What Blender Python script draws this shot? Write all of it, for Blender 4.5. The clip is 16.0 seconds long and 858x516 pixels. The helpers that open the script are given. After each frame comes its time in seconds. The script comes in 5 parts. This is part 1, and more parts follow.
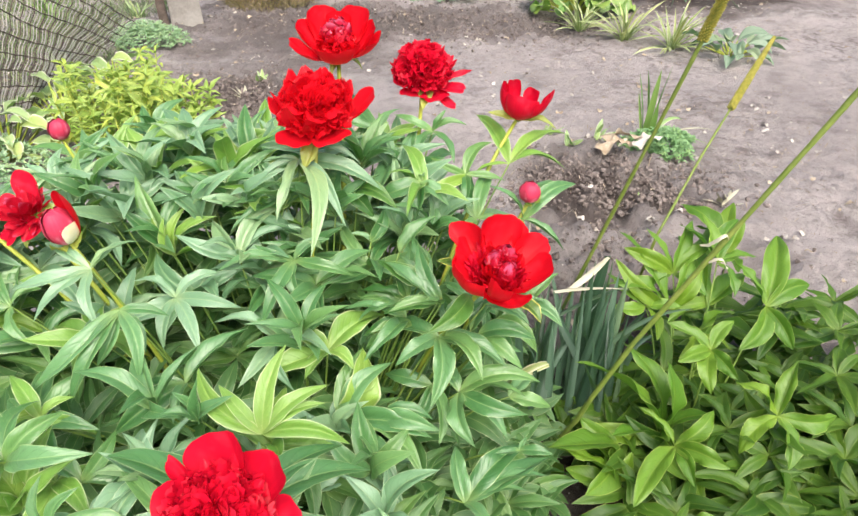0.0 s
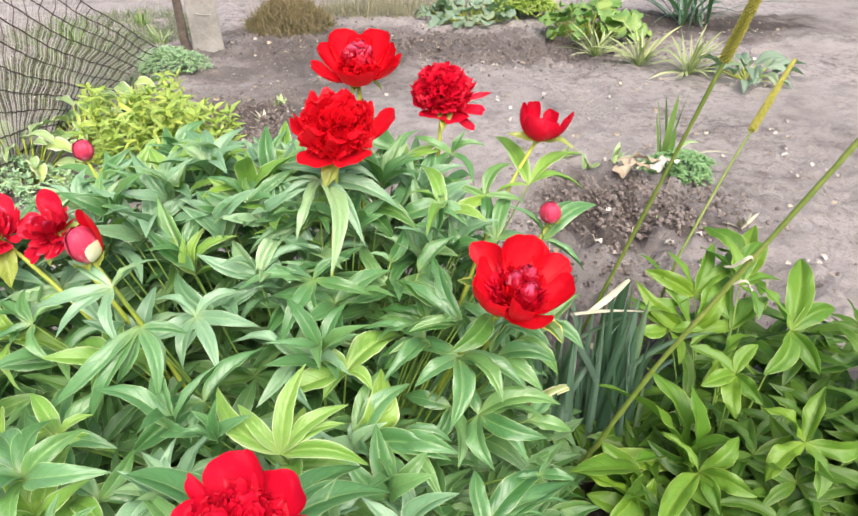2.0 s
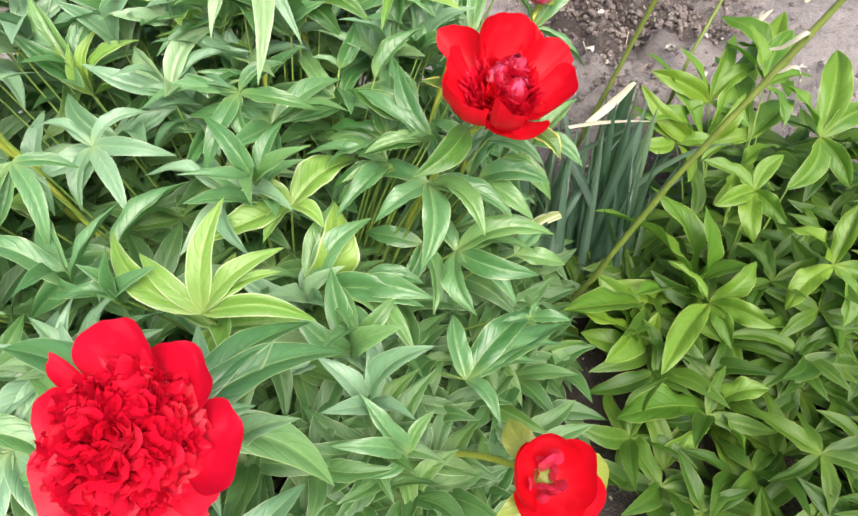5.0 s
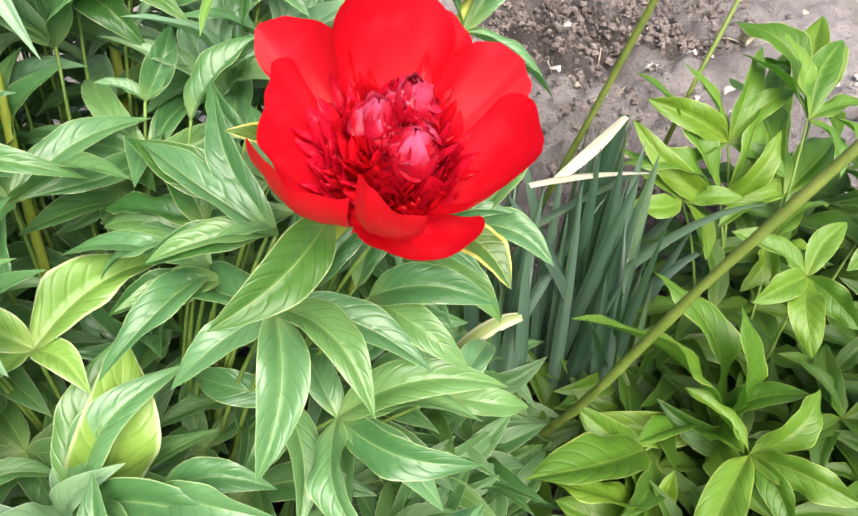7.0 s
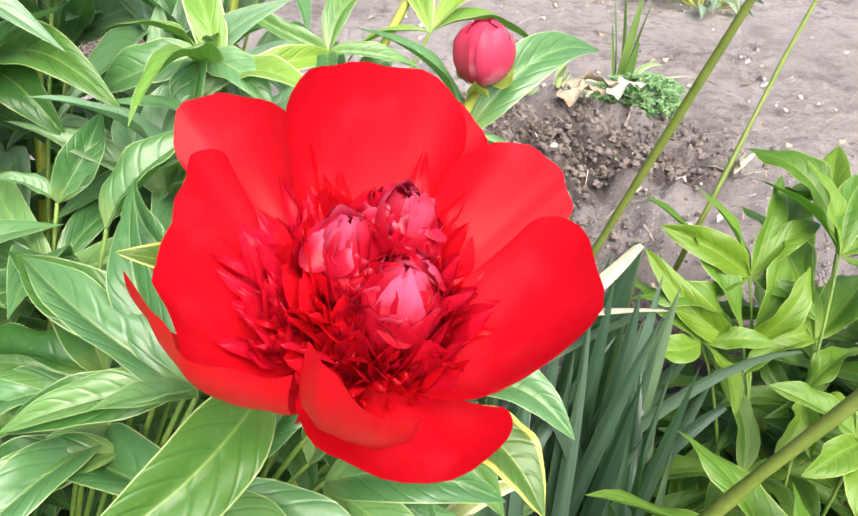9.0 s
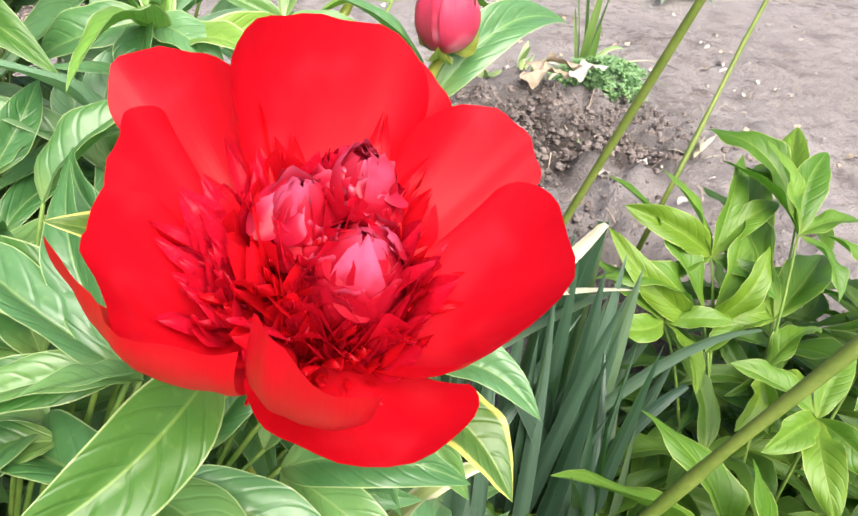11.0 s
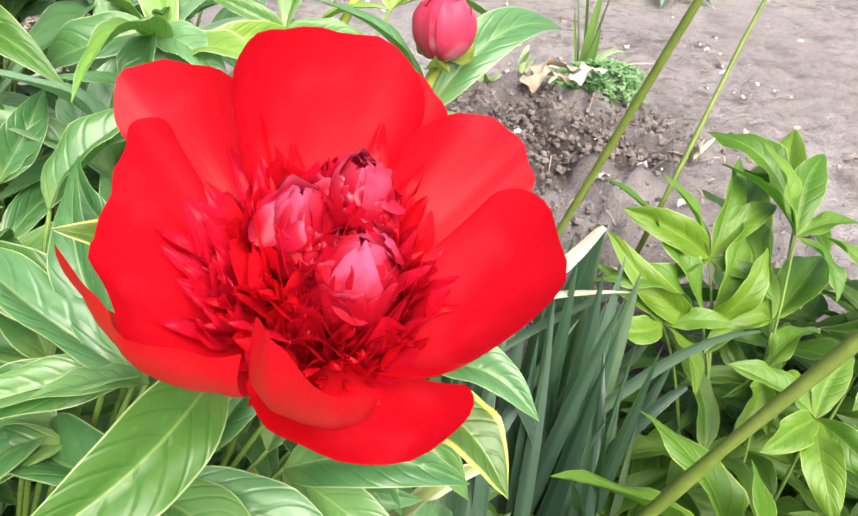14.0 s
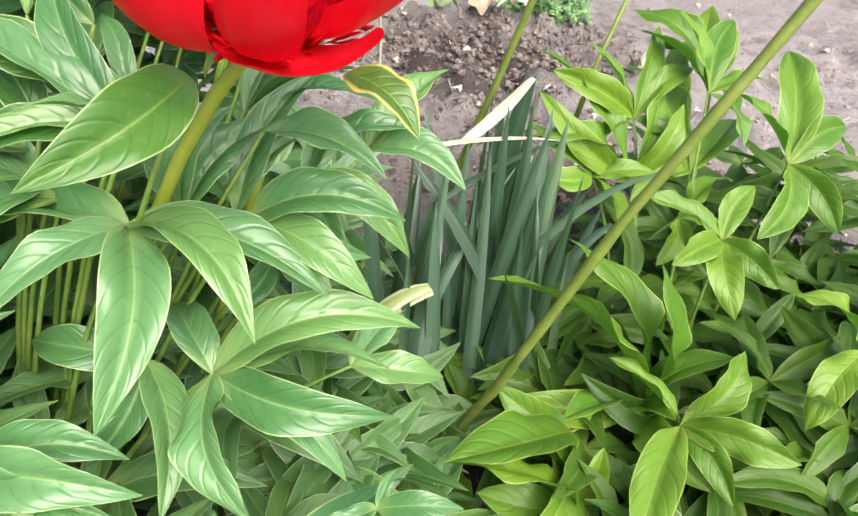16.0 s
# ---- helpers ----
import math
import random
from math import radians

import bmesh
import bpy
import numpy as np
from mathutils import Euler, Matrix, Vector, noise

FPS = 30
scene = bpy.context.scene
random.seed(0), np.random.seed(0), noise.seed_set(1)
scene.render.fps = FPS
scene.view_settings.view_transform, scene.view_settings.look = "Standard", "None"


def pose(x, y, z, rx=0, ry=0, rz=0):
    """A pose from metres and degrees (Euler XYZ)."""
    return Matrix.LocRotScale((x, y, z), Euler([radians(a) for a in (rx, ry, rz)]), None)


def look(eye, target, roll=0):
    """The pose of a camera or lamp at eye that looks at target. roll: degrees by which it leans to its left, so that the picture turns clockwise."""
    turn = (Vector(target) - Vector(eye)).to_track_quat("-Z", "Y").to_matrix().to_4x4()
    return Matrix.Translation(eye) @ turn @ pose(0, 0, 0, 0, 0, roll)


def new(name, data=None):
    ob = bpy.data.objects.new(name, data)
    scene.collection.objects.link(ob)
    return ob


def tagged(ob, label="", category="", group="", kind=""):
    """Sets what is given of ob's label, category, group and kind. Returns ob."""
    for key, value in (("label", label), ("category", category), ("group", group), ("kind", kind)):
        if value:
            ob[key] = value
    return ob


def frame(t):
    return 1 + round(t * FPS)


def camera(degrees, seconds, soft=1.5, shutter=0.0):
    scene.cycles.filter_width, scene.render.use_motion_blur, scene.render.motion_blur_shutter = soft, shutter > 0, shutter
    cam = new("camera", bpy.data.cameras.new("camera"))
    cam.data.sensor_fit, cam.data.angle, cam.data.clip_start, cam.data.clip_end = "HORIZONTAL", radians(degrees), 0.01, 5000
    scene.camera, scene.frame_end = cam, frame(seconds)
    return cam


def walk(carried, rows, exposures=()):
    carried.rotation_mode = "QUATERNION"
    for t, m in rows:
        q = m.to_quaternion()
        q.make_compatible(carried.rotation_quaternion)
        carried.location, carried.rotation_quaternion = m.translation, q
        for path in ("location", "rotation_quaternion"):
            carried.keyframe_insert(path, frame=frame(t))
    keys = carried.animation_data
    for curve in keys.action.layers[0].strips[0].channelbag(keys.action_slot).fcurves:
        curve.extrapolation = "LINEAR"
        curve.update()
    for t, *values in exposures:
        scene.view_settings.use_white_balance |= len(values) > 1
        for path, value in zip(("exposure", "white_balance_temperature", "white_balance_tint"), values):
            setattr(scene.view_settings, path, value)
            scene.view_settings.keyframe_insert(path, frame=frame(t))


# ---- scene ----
cam = camera(65.75, 16.0)
PATH = [
    (0.0, pose(-0.0949, -0.6334, 0.8892, 57.00, -0.00, -0.00)),
    (0.5, pose(-0.0910, -0.6373, 0.8858, 58.29, 0.69, 0.77)),
    (1.0, pose(-0.0920, -0.6371, 0.8848, 58.92, 0.56, 1.03)),
    (1.5, pose(-0.0995, -0.6366, 0.8852, 59.47, 0.36, 1.31)),
    (2.0, pose(-0.1019, -0.6330, 0.8831, 59.07, 0.40, 1.22)),
    (2.5, pose(-0.1053, -0.6310, 0.8819, 57.21, -0.32, 0.65)),
    (3.0, pose(-0.1110, -0.6226, 0.8785, 57.00, -0.56, 1.11)),
    (3.5, pose(-0.0977, -0.6322, 0.8714, 54.30, -0.73, -0.10)),
    (4.0, pose(-0.1036, -0.6227, 0.8541, 54.12, -0.22, -0.95)),
    (4.2, pose(-0.1132, -0.6122, 0.8444, 52.30, -0.77, -1.10)),
    (6.3, pose(-0.0250, -0.2748, 0.6346, 41.74, 5.46, -3.22)),
    (6.5, pose(-0.0217, -0.2531, 0.6300, 43.29, 3.02, -3.99)),
    (7.0, pose(-0.0153, -0.2275, 0.6146, 46.72, 0.10, -4.30)),
    (7.5, pose(-0.0184, -0.1763, 0.5957, 49.50, -2.26, -7.34)),
    (8.0, pose(-0.0154, -0.1545, 0.5807, 51.95, -3.28, -6.59)),
    (8.5, pose(-0.0152, -0.1415, 0.5718, 56.43, -2.37, -3.96)),
    (9.0, pose(-0.0145, -0.1394, 0.5663, 56.31, -3.04, -4.75)),
    (9.2, pose(-0.0104, -0.1388, 0.5650, 54.96, -3.98, -5.90)),
    (11.3, pose(-0.0127, -0.1313, 0.5556, 55.28, -4.71, -7.46)),
    (11.5, pose(-0.0129, -0.1322, 0.5569, 55.51, -4.60, -7.13)),
    (12.0, pose(-0.0146, -0.1330, 0.5553, 55.39, -4.62, -7.00)),
    (12.5, pose(-0.0119, -0.1331, 0.5546, 55.28, -4.37, -7.36)),
    (13.0, pose(-0.0147, -0.1326, 0.5566, 55.30, -4.59, -7.36)),
    (13.5, pose(-0.0138, -0.1336, 0.5597, 55.47, -4.33, -7.12)),
    (14.0, pose(-0.0118, -0.1360, 0.5594, 55.49, -4.30, -7.50)),
    (14.5, pose(-0.0158, -0.1449, 0.5570, 54.99, -4.42, -7.89)),
    (15.0, pose(-0.0181, -0.1639, 0.5563, 54.27, -4.90, -9.42)),
    (15.3, pose(-0.0132, -0.1799, 0.5513, 53.71, -4.26, -10.05)),
    (15.5, pose(-0.0145, -0.1937, 0.5450, 53.21, -4.50, -10.79)),
    (16.0, pose(-0.0107, -0.2351, 0.5173, 52.43, -3.92, -11.41)),
]
walk(cam, PATH, [(0.0, 0.57), (4.2, 0.57), (6.5, 0.68), (8.5, 0.78), (14.5, 0.80), (16.0, 0.80)])

# daylight: bright thin overcast, the sun high up behind the camera
SUN_EL, SUN_ROT = 52, 165
world = bpy.data.worlds.new("overcast_sky")
scene.world = world
world.use_nodes = True
wn = world.node_tree.nodes
sky = wn.new("ShaderNodeTexSky")
sky.sky_type = "NISHITA"
sky.sun_disc = False
sky.sun_elevation, sky.sun_rotation = radians(SUN_EL), radians(SUN_ROT)
sky.dust_density, sky.ozone_density, sky.air_density = 5.0, 0.4, 0.8
wn["Background"].inputs["Strength"].default_value = 0.15
world.node_tree.links.new(sky.outputs["Color"], wn["Background"].inputs["Color"])
sun = new("sun", bpy.data.lights.new("sun", "SUN"))
sun.data.energy, sun.data.angle, sun.data.color = 3.2, radians(60), (1.0, 0.955, 0.90)
sun.matrix_world = look((0, 0, 5), Vector((0, 0, 5)) - Vector((math.sin(radians(SUN_ROT)) * math.cos(radians(SUN_EL)), math.cos(radians(SUN_ROT)) * math.cos(radians(SUN_EL)), math.sin(radians(SUN_EL)))))


# ---- materials ----
class Nodes:
    """Short hand for building a node material."""

    def __init__(self, name):
        self.mat = bpy.data.materials.new(name)
        self.mat.use_nodes = True
        self.nt = self.mat.node_tree
        self.bsdf = self.nt.nodes["Principled BSDF"]
        self.out = self.nt.nodes["Material Output"]

    def put(self, sock, value):
        if isinstance(value, bpy.types.NodeSocket):
            self.nt.links.new(value, sock)
        elif value is not None:
            if sock.type == "RGBA" and not isinstance(value, (int, float)) and len(value) == 3:
                value = (*value, 1)
            sock.default_value = value

    def math(self, op, a, b=None, c=None):
        n = self.nt.nodes.new("ShaderNodeMath")
        n.operation = op
        for s, v in zip(n.inputs, (a, b, c)):
            self.put(s, v)
        return n.outputs[0]

    def mix(self, f, a, b):
        n = self.nt.nodes.new("ShaderNodeMix")
        n.data_type = "RGBA"
        self.put(n.inputs[0], f), self.put(n.inputs[6], a), self.put(n.inputs[7], b)
        return n.outputs[2]

    def ramp(self, f, a, b):
        n = self.nt.nodes.new("ShaderNodeMapRange")
        n.interpolation_type = "SMOOTHSTEP"
        self.put(n.inputs[0], f), self.put(n.inputs[1], a), self.put(n.inputs[2], b)
        return n.outputs[0]

    def noise(self, scale, detail=3, vector=None, rough=0.55):
        n = self.nt.nodes.new("ShaderNodeTexNoise")
        n.inputs["Scale"].default_value, n.inputs["Detail"].default_value, n.inputs["Roughness"].default_value = scale, detail, rough
        if vector is not None:
            self.put(n.inputs["Vector"], vector)
        return n.outputs["Fac"]

    def coords(self, kind="Object"):
        return self.nt.nodes.new("ShaderNodeTexCoord").outputs[kind]

    def uv(self):
        n = self.nt.nodes.new("ShaderNodeSeparateXYZ")
        self.put(n.inputs[0], self.coords("UV"))
        return n.outputs[0], n.outputs[1]

    def rand(self, island=False):
        if island:
            return self.nt.nodes.new("ShaderNodeNewGeometry").outputs["Random Per Island"]
        return self.nt.nodes.new("ShaderNodeObjectInfo").outputs["Random"]

    def bump(self, height, strength=0.5, distance=0.001):
        n = self.nt.nodes.new("ShaderNodeBump")
        n.inputs["Strength"].default_value, n.inputs["Distance"].default_value = strength, distance
        self.put(n.inputs["Height"], height)
        self.put(self.bsdf.inputs["Normal"], n.outputs[0])

    def finish(self, color, rough=0.5, spec=0.5, sheer=0.0, sheer_color=None):
        self.put(self.bsdf.inputs["Base Color"], color)
        self.put(self.bsdf.inputs["Roughness"], rough)
        self.put(self.bsdf.inputs["Specular IOR Level"], spec)
        if sheer:
            t = self.nt.nodes.new("ShaderNodeBsdfTranslucent")
            self.put(t.inputs[0], sheer_color if sheer_color is not None else color)
            m = self.nt.nodes.new("ShaderNodeMixShader")
            self.put(m.inputs[0], sheer)
            self.nt.links.new(self.bsdf.outputs[0], m.inputs[1])
            self.nt.links.new(t.outputs[0], m.inputs[2])
            self.nt.links.new(m.outputs[0], self.out.inputs[0])
        return self.mat


def leaf_material(name, base, second, rib, margin, rough, island=False, veins=7.5, relief=0.30, spec=0.78, edge_at=0.945, tint=0.5, rim=0.62):
    """A leaf with midrib, side veins, blotches and a paler margin, on UV: u along, v across."""
    k = Nodes(name)
    u, v = k.uv()
    x = k.math("ABSOLUTE", k.math("SUBTRACT", k.math("MULTIPLY", v, 2.0), 1.0))
    co = k.coords("Object")
    r = k.rand(island)
    n1, n2 = k.noise(2.2, 3, co), k.noise(22.0, 4, co)
    tone = k.math("ADD", k.math("MULTIPLY", r, 0.72), k.math("MULTIPLY", n1, 0.18))
    col = k.mix(tone, base, second)
    odd = k.math("FRACT", k.math("MULTIPLY", r, 7.31))
    col = k.mix(k.math("MULTIPLY", k.ramp(odd, 0.6, 1.0), 0.4), col, (min(1, second[0] * 1.3), min(1, second[1] * 1.1), second[2] * 0.55))
    col = k.mix(k.math("MULTIPLY", k.ramp(n2, 0.52, 0.75), 0.09), col, tuple(min(1, c * 1.6) for c in rib))
    ph = k.math("ADD", k.math("MULTIPLY", u, veins), k.math("MULTIPLY", x, -1.55))
    ph = k.math("ADD", ph, k.math("MULTIPLY", k.math("POWER", x, 3.0), -0.5))
    ph = k.math("ADD", ph, k.math("ADD", k.math("MULTIPLY", n1, 0.9), k.math("MULTIPLY", r, 3.0)))
    saw = k.math("ABSOLUTE", k.math("SUBTRACT", k.math("FRACT", ph), 0.5))
    side = k.math("MULTIPLY", k.math("SUBTRACT", 1.0, k.ramp(saw, 0.0, 0.050)), k.math("SUBTRACT", 1.0, k.ramp(x, 0.75, 0.98)))
    mid = k.math("SUBTRACT", 1.0, k.ramp(x, 0.01, 0.07))
    edge = k.ramp(x, edge_at, 0.5 + 0.5 * edge_at)
    col = k.mix(k.math("MULTIPLY", side, k.math("MULTIPLY", k.ramp(n2, 0.25, 0.6), tint)), col, tuple(c * 0.5 for c in base))
    col = k.mix(k.math("MULTIPLY", mid, 0.45), col, rib)
    col = k.mix(k.math("MULTIPLY", edge, rim), col, margin)
    col = k.mix(k.math("MULTIPLY", k.ramp(u, 0.22, 0.0), 0.5), col, rib)
    h = k.math("SUBTRACT", k.math("MULTIPLY", k.ramp(saw, 0.0, 0.20), 0.8), k.math("MULTIPLY", mid, 0.9))
    h = k.math("ADD", h, k.math("MULTIPLY", n2, 0.3))
    k.bump(h, relief * 0.95, 0.0014)
    return k.finish(col, k.math("ADD", rough, k.math("MULTIPLY", n2, 0.14)), spec, 0.24, k.mix(0.6, col, (0.13, 0.43, 0.035)))


leaf_green = leaf_material("peony_leaf", (0.052, 0.170, 0.044), (0.160, 0.335, 0.135), (0.36, 0.50, 0.17), (0.56, 0.68, 0.30), 0.25, spec=0.75)
# Paler, greyer leaf colours for part of the far and upper whorls.
leaf_pale = leaf_material("peony_leaf_pale", (0.115, 0.255, 0.115), (0.270, 0.445, 0.270), (0.42, 0.54, 0.24), (0.60, 0.70, 0.42), 0.30, spec=0.8)
leaf_deep = leaf_material("peony_leaf_mature", (0.030, 0.108, 0.020), (0.078, 0.200, 0.048), (0.30, 0.44, 0.11), (0.52, 0.64, 0.28), 0.28, spec=0.5)
leaf_lime = leaf_material("peony_leaf_young", (0.140, 0.31, 0.045), (0.250, 0.42, 0.085), (0.42, 0.54, 0.16), (0.64, 0.70, 0.40), 0.32, edge_at=0.88, spec=0.6)
leaf_glossy = leaf_material("peony_leaf_glossy", (0.060, 0.162, 0.012), (0.165, 0.300, 0.032), (0.28, 0.38, 0.06), (0.46, 0.54, 0.14), 0.36, relief=0.30, spec=0.5, tint=0.35)
# Inner leaves: peony_leaf darkened, so the shade inside the bush is in the colour.
leaf_fill_shaded = leaf_material("peony_leaf_under_shaded", (0.034, 0.115, 0.020), (0.112, 0.245, 0.070), (0.32, 0.45, 0.14), (0.52, 0.64, 0.32), 0.46, island=True)
# Darker copy of peony_leaf_glossy; paints the shaded gaps low in the young peony.
leaf_low_shaded = leaf_material("peony_leaf_low_shaded", (0.028, 0.082, 0.008), (0.082, 0.170, 0.018), (0.20, 0.30, 0.05), (0.30, 0.36, 0.08), 0.40, island=True, relief=0.20, tint=0.25, spec=0.4)


def petal_material(name, base, deep, pale, sheer=0.28, rough=0.42, bloom=0.25):
    k = Nodes(name)
    u, v = k.uv()
    co = k.coords("Object")
    comb = k.nt.nodes.new("ShaderNodeCombineXYZ")
    k.put(comb.inputs[0], k.math("MULTIPLY", u, 2.0)), k.put(comb.inputs[1], k.math("MULTIPLY", v, 26.0)), k.put(comb.inputs[2], k.math("MULTIPLY", k.rand(), 9.0))
    streak = k.noise(1.0, 3, comb.outputs[0])
    blotch = k.noise(45.0, 2, co)
    col = k.mix(k.math("MULTIPLY", streak, 0.7), base, deep)
    col = k.mix(k.math("MULTIPLY", k.ramp(blotch, 0.5, 0.75), bloom), col, pale)
    k.bump(k.math("ADD", streak, k.math("MULTIPLY", blotch, 0.8)), 0.16, 0.0009)
    return k.finish(col, rough, 0.20, sheer)


petal_red = petal_material("petal_scarlet", (0.78, 0.007, 0.020), (0.62, 0.002, 0.012), (0.84, 0.05, 0.08), 0.36)
petal_crimson = petal_material("petal_crimson", (0.72, 0.006, 0.034), (0.50, 0.003, 0.020), (0.84, 0.08, 0.14))
petal_pink = petal_material("petal_pink_rim", (0.62, 0.035, 0.09), (0.42, 0.008, 0.03), (0.80, 0.22, 0.32), 0.15, 0.38)
bud_skin = petal_material("bud_skin", (0.60, 0.06, 0.12), (0.40, 0.012, 0.045), (0.80, 0.32, 0.41), 0.08, 0.38, 0.8)


def plain(name, a, b, scale, rough=0.6, relief=0.3, dist=0.002, spec=0.4, sheer=0.0, detail=4):
    k = Nodes(name)
    co = k.coords("Object")
    n1, n2 = k.noise(scale, detail, co), k.noise(scale * 7, 3, co)
    f = k.math("ADD", k.math("MULTIPLY", n1, 0.7), k.math("MULTIPLY", n2, 0.3))
    k.bump(f, relief, dist)
    return k.finish(k.mix(k.ramp(f, 0.3, 0.7), a, b), rough, spec, sheer)


stem_mat = plain("green_stem", (0.29, 0.37, 0.040), (0.42, 0.46, 0.070), 30, 0.4)
leaf_stalk_mat = plain("leaf_stalk", (0.10, 0.20, 0.035), (0.22, 0.32, 0.06), 40, 0.5)
stalk_mat = plain("flower_stalk", (0.12, 0.18, 0.028), (0.21, 0.265, 0.055), 45, 0.5)
sepal_mat = leaf_material("sepal", (0.20, 0.30, 0.04), (0.40, 0.42, 0.08), (0.45, 0.48, 0.15), (0.55, 0.50, 0.14), 0.35)
sepal_rimmed = leaf_material("sepal_rimmed", (0.060, 0.145, 0.020), (0.130, 0.245, 0.040), (0.30, 0.40, 0.08), (0.66, 0.64, 0.14), 0.36, edge_at=0.74, rim=0.85)
cream_mat = plain("cream_petal_base", (0.75, 0.72, 0.42), (0.80, 0.78, 0.60), 60, 0.45)


def soil_material():
    k = Nodes("garden_soil")
    co = k.coords("Object")
    big, mid, fine, grit = k.noise(0.9, 3, co), k.noise(7, 5, co), k.noise(60, 5, co, 0.7), k.noise(240, 3, co, 0.7)
    col = k.mix(k.ramp(big, 0.35, 0.65), (0.45, 0.405, 0.39), (0.56, 0.51, 0.495))
    col = k.mix(k.math("MULTIPLY", k.ramp(mid, 0.46, 0.74), 0.46), col, (0.12, 0.094, 0.085))
    xyz = k.nt.nodes.new("ShaderNodeSeparateXYZ")
    k.put(xyz.inputs[0], co)
    # Damp dug beds, plus painted shade: the last two ovals, under the peonies.
    damp_shade = None
    for cx, cy, rx, ry, darken in ((0.46, 1.12, 0.36, 0.30, 1), (-0.95, 1.90, 0.40, 0.36, 0.9), (-1.95, 2.5, 0.5, 1.0, 0.9), (0.1, 3.1, 1.0, 0.45, 0.75), (1.5, 3.7, 1.0, 0.5, 1), (-0.75, 2.95, 0.9, 0.9, 0.8), (-0.75, 2.3, 0.6, 0.5, 0.5), (0.32, 0.66, 0.55, 0.34, 0.35), (0.0, 0.1, 1.0, 0.62, 1), (0.12, -0.05, 0.9, 0.8, 1)):
        dx, dy = k.math("DIVIDE", k.math("SUBTRACT", xyz.outputs[0], cx), rx), k.math("DIVIDE", k.math("SUBTRACT", xyz.outputs[1], cy), ry)
        d = k.math("SQRT", k.math("ADD", k.math("MULTIPLY", dx, dx), k.math("MULTIPLY", dy, dy)))
        m = k.math("SUBTRACT", 1.0, k.ramp(k.math("ADD", k.math("ADD", d, k.math("MULTIPLY", k.math("SUBTRACT", k.noise(2.6, 3, co), 0.5), 1.8)), k.math("MULTIPLY", mid, 0.8)), 0.75, 1.6))
        m = k.math("MULTIPLY", m, darken)
        damp_shade = m if damp_shade is None else k.math("MAXIMUM", damp_shade, m)
    col = k.mix(k.math("MULTIPLY", damp_shade, 0.92), col, (0.066, 0.050, 0.043))
    col = k.mix(k.math("MULTIPLY", k.ramp(k.noise(26, 4, co, 0.65), 0.46, 0.66), k.math("ADD", 0.15, k.math("MULTIPLY", k.ramp(k.noise(1.7, 2, co), 0.4, 0.65), 0.55))), col, (0.17, 0.14, 0.128))
    col = k.mix(k.math("MULTIPLY", k.ramp(fine, 0.55, 0.75), 0.5), col, (0.30, 0.26, 0.24))
    col = k.mix(k.math("MULTIPLY", k.ramp(grit, 0.56, 0.70), 0.6), col, (0.06, 0.045, 0.04))
    k.bump(k.math("ADD", k.math("MULTIPLY", mid, 1.2), k.math("ADD", k.math("MULTIPLY", fine, 1.6), k.math("MULTIPLY", grit, 0.8))), 0.9, 0.014)
    return k.finish(col, 0.92, 0.2)


soil = soil_material()
clod_mat = plain("soil_clod", (0.075, 0.058, 0.051), (0.27, 0.23, 0.21), 25, 0.95, 0.8, 0.004, 0.15)


def blush_material():
    """Crimson petals; the dusty pink of their tips paints in sky sheen."""
    k = Nodes("petal_blush_sheen")
    u, v = k.uv()
    co = k.coords("Object")
    n = k.noise(150, 3, co)
    tip = k.ramp(k.math("ADD", u, k.math("MULTIPLY", k.math("SUBTRACT", k.rand(), 0.5), 0.30)), 0.84, 1.10)
    col = k.mix(k.math("MULTIPLY", n, 0.6), (0.56, 0.006, 0.028), (0.38, 0.002, 0.014))
    col = k.mix(k.math("MULTIPLY", k.math("MULTIPLY", tip, k.ramp(k.noise(90, 2, co), 0.32, 0.54)), 0.80), col, (0.74, 0.13, 0.26))
    k.bump(n, 0.25, 0.001)
    return k.finish(col, 0.5, 0.25, 0.28)


petal_blush_sheen = blush_material()


def tip_material():
    """Satin inner petals, crimson at the base, with sky sheen painted dusty pink towards the rounded tip."""
    k = Nodes("petal_dusty_sheen")
    u, v = k.uv()
    comb = k.nt.nodes.new("ShaderNodeCombineXYZ")
    k.put(comb.inputs[0], k.math("MULTIPLY", u, 1.6)), k.put(comb.inputs[1], k.math("MULTIPLY", v, 9.0)), k.put(comb.inputs[2], k.math("MULTIPLY", k.rand(), 9.0))
    streak = k.noise(1.0, 3, comb.outputs[0])
    fade = k.ramp(k.math("ADD", u, k.math("MULTIPLY", k.math("SUBTRACT", k.rand(), 0.5), 0.5)), 0.50, 1.20)
    col = k.mix(streak, (0.58, 0.010, 0.045), (0.46, 0.006, 0.030))
    col = k.mix(k.math("MULTIPLY", fade, k.math("ADD", 0.45, k.math("MULTIPLY", streak, 0.75))), col, (0.78, 0.19, 0.32))
    k.bump(streak, 0.12, 0.0006)
    return k.finish(col, 0.36, 0.45, 0.30)


petal_tip_sheen = tip_material()
iris_mat = leaf_material("iris_blade", (0.014, 0.045, 0.024), (0.125, 0.215, 0.145), (0.10, 0.18, 0.10), (0.18, 0.26, 0.16), 0.34, veins=0.0, relief=0.2)
straw_mat = plain("straw_blade", (0.40, 0.38, 0.26), (0.56, 0.54, 0.42), 20, 0.6)
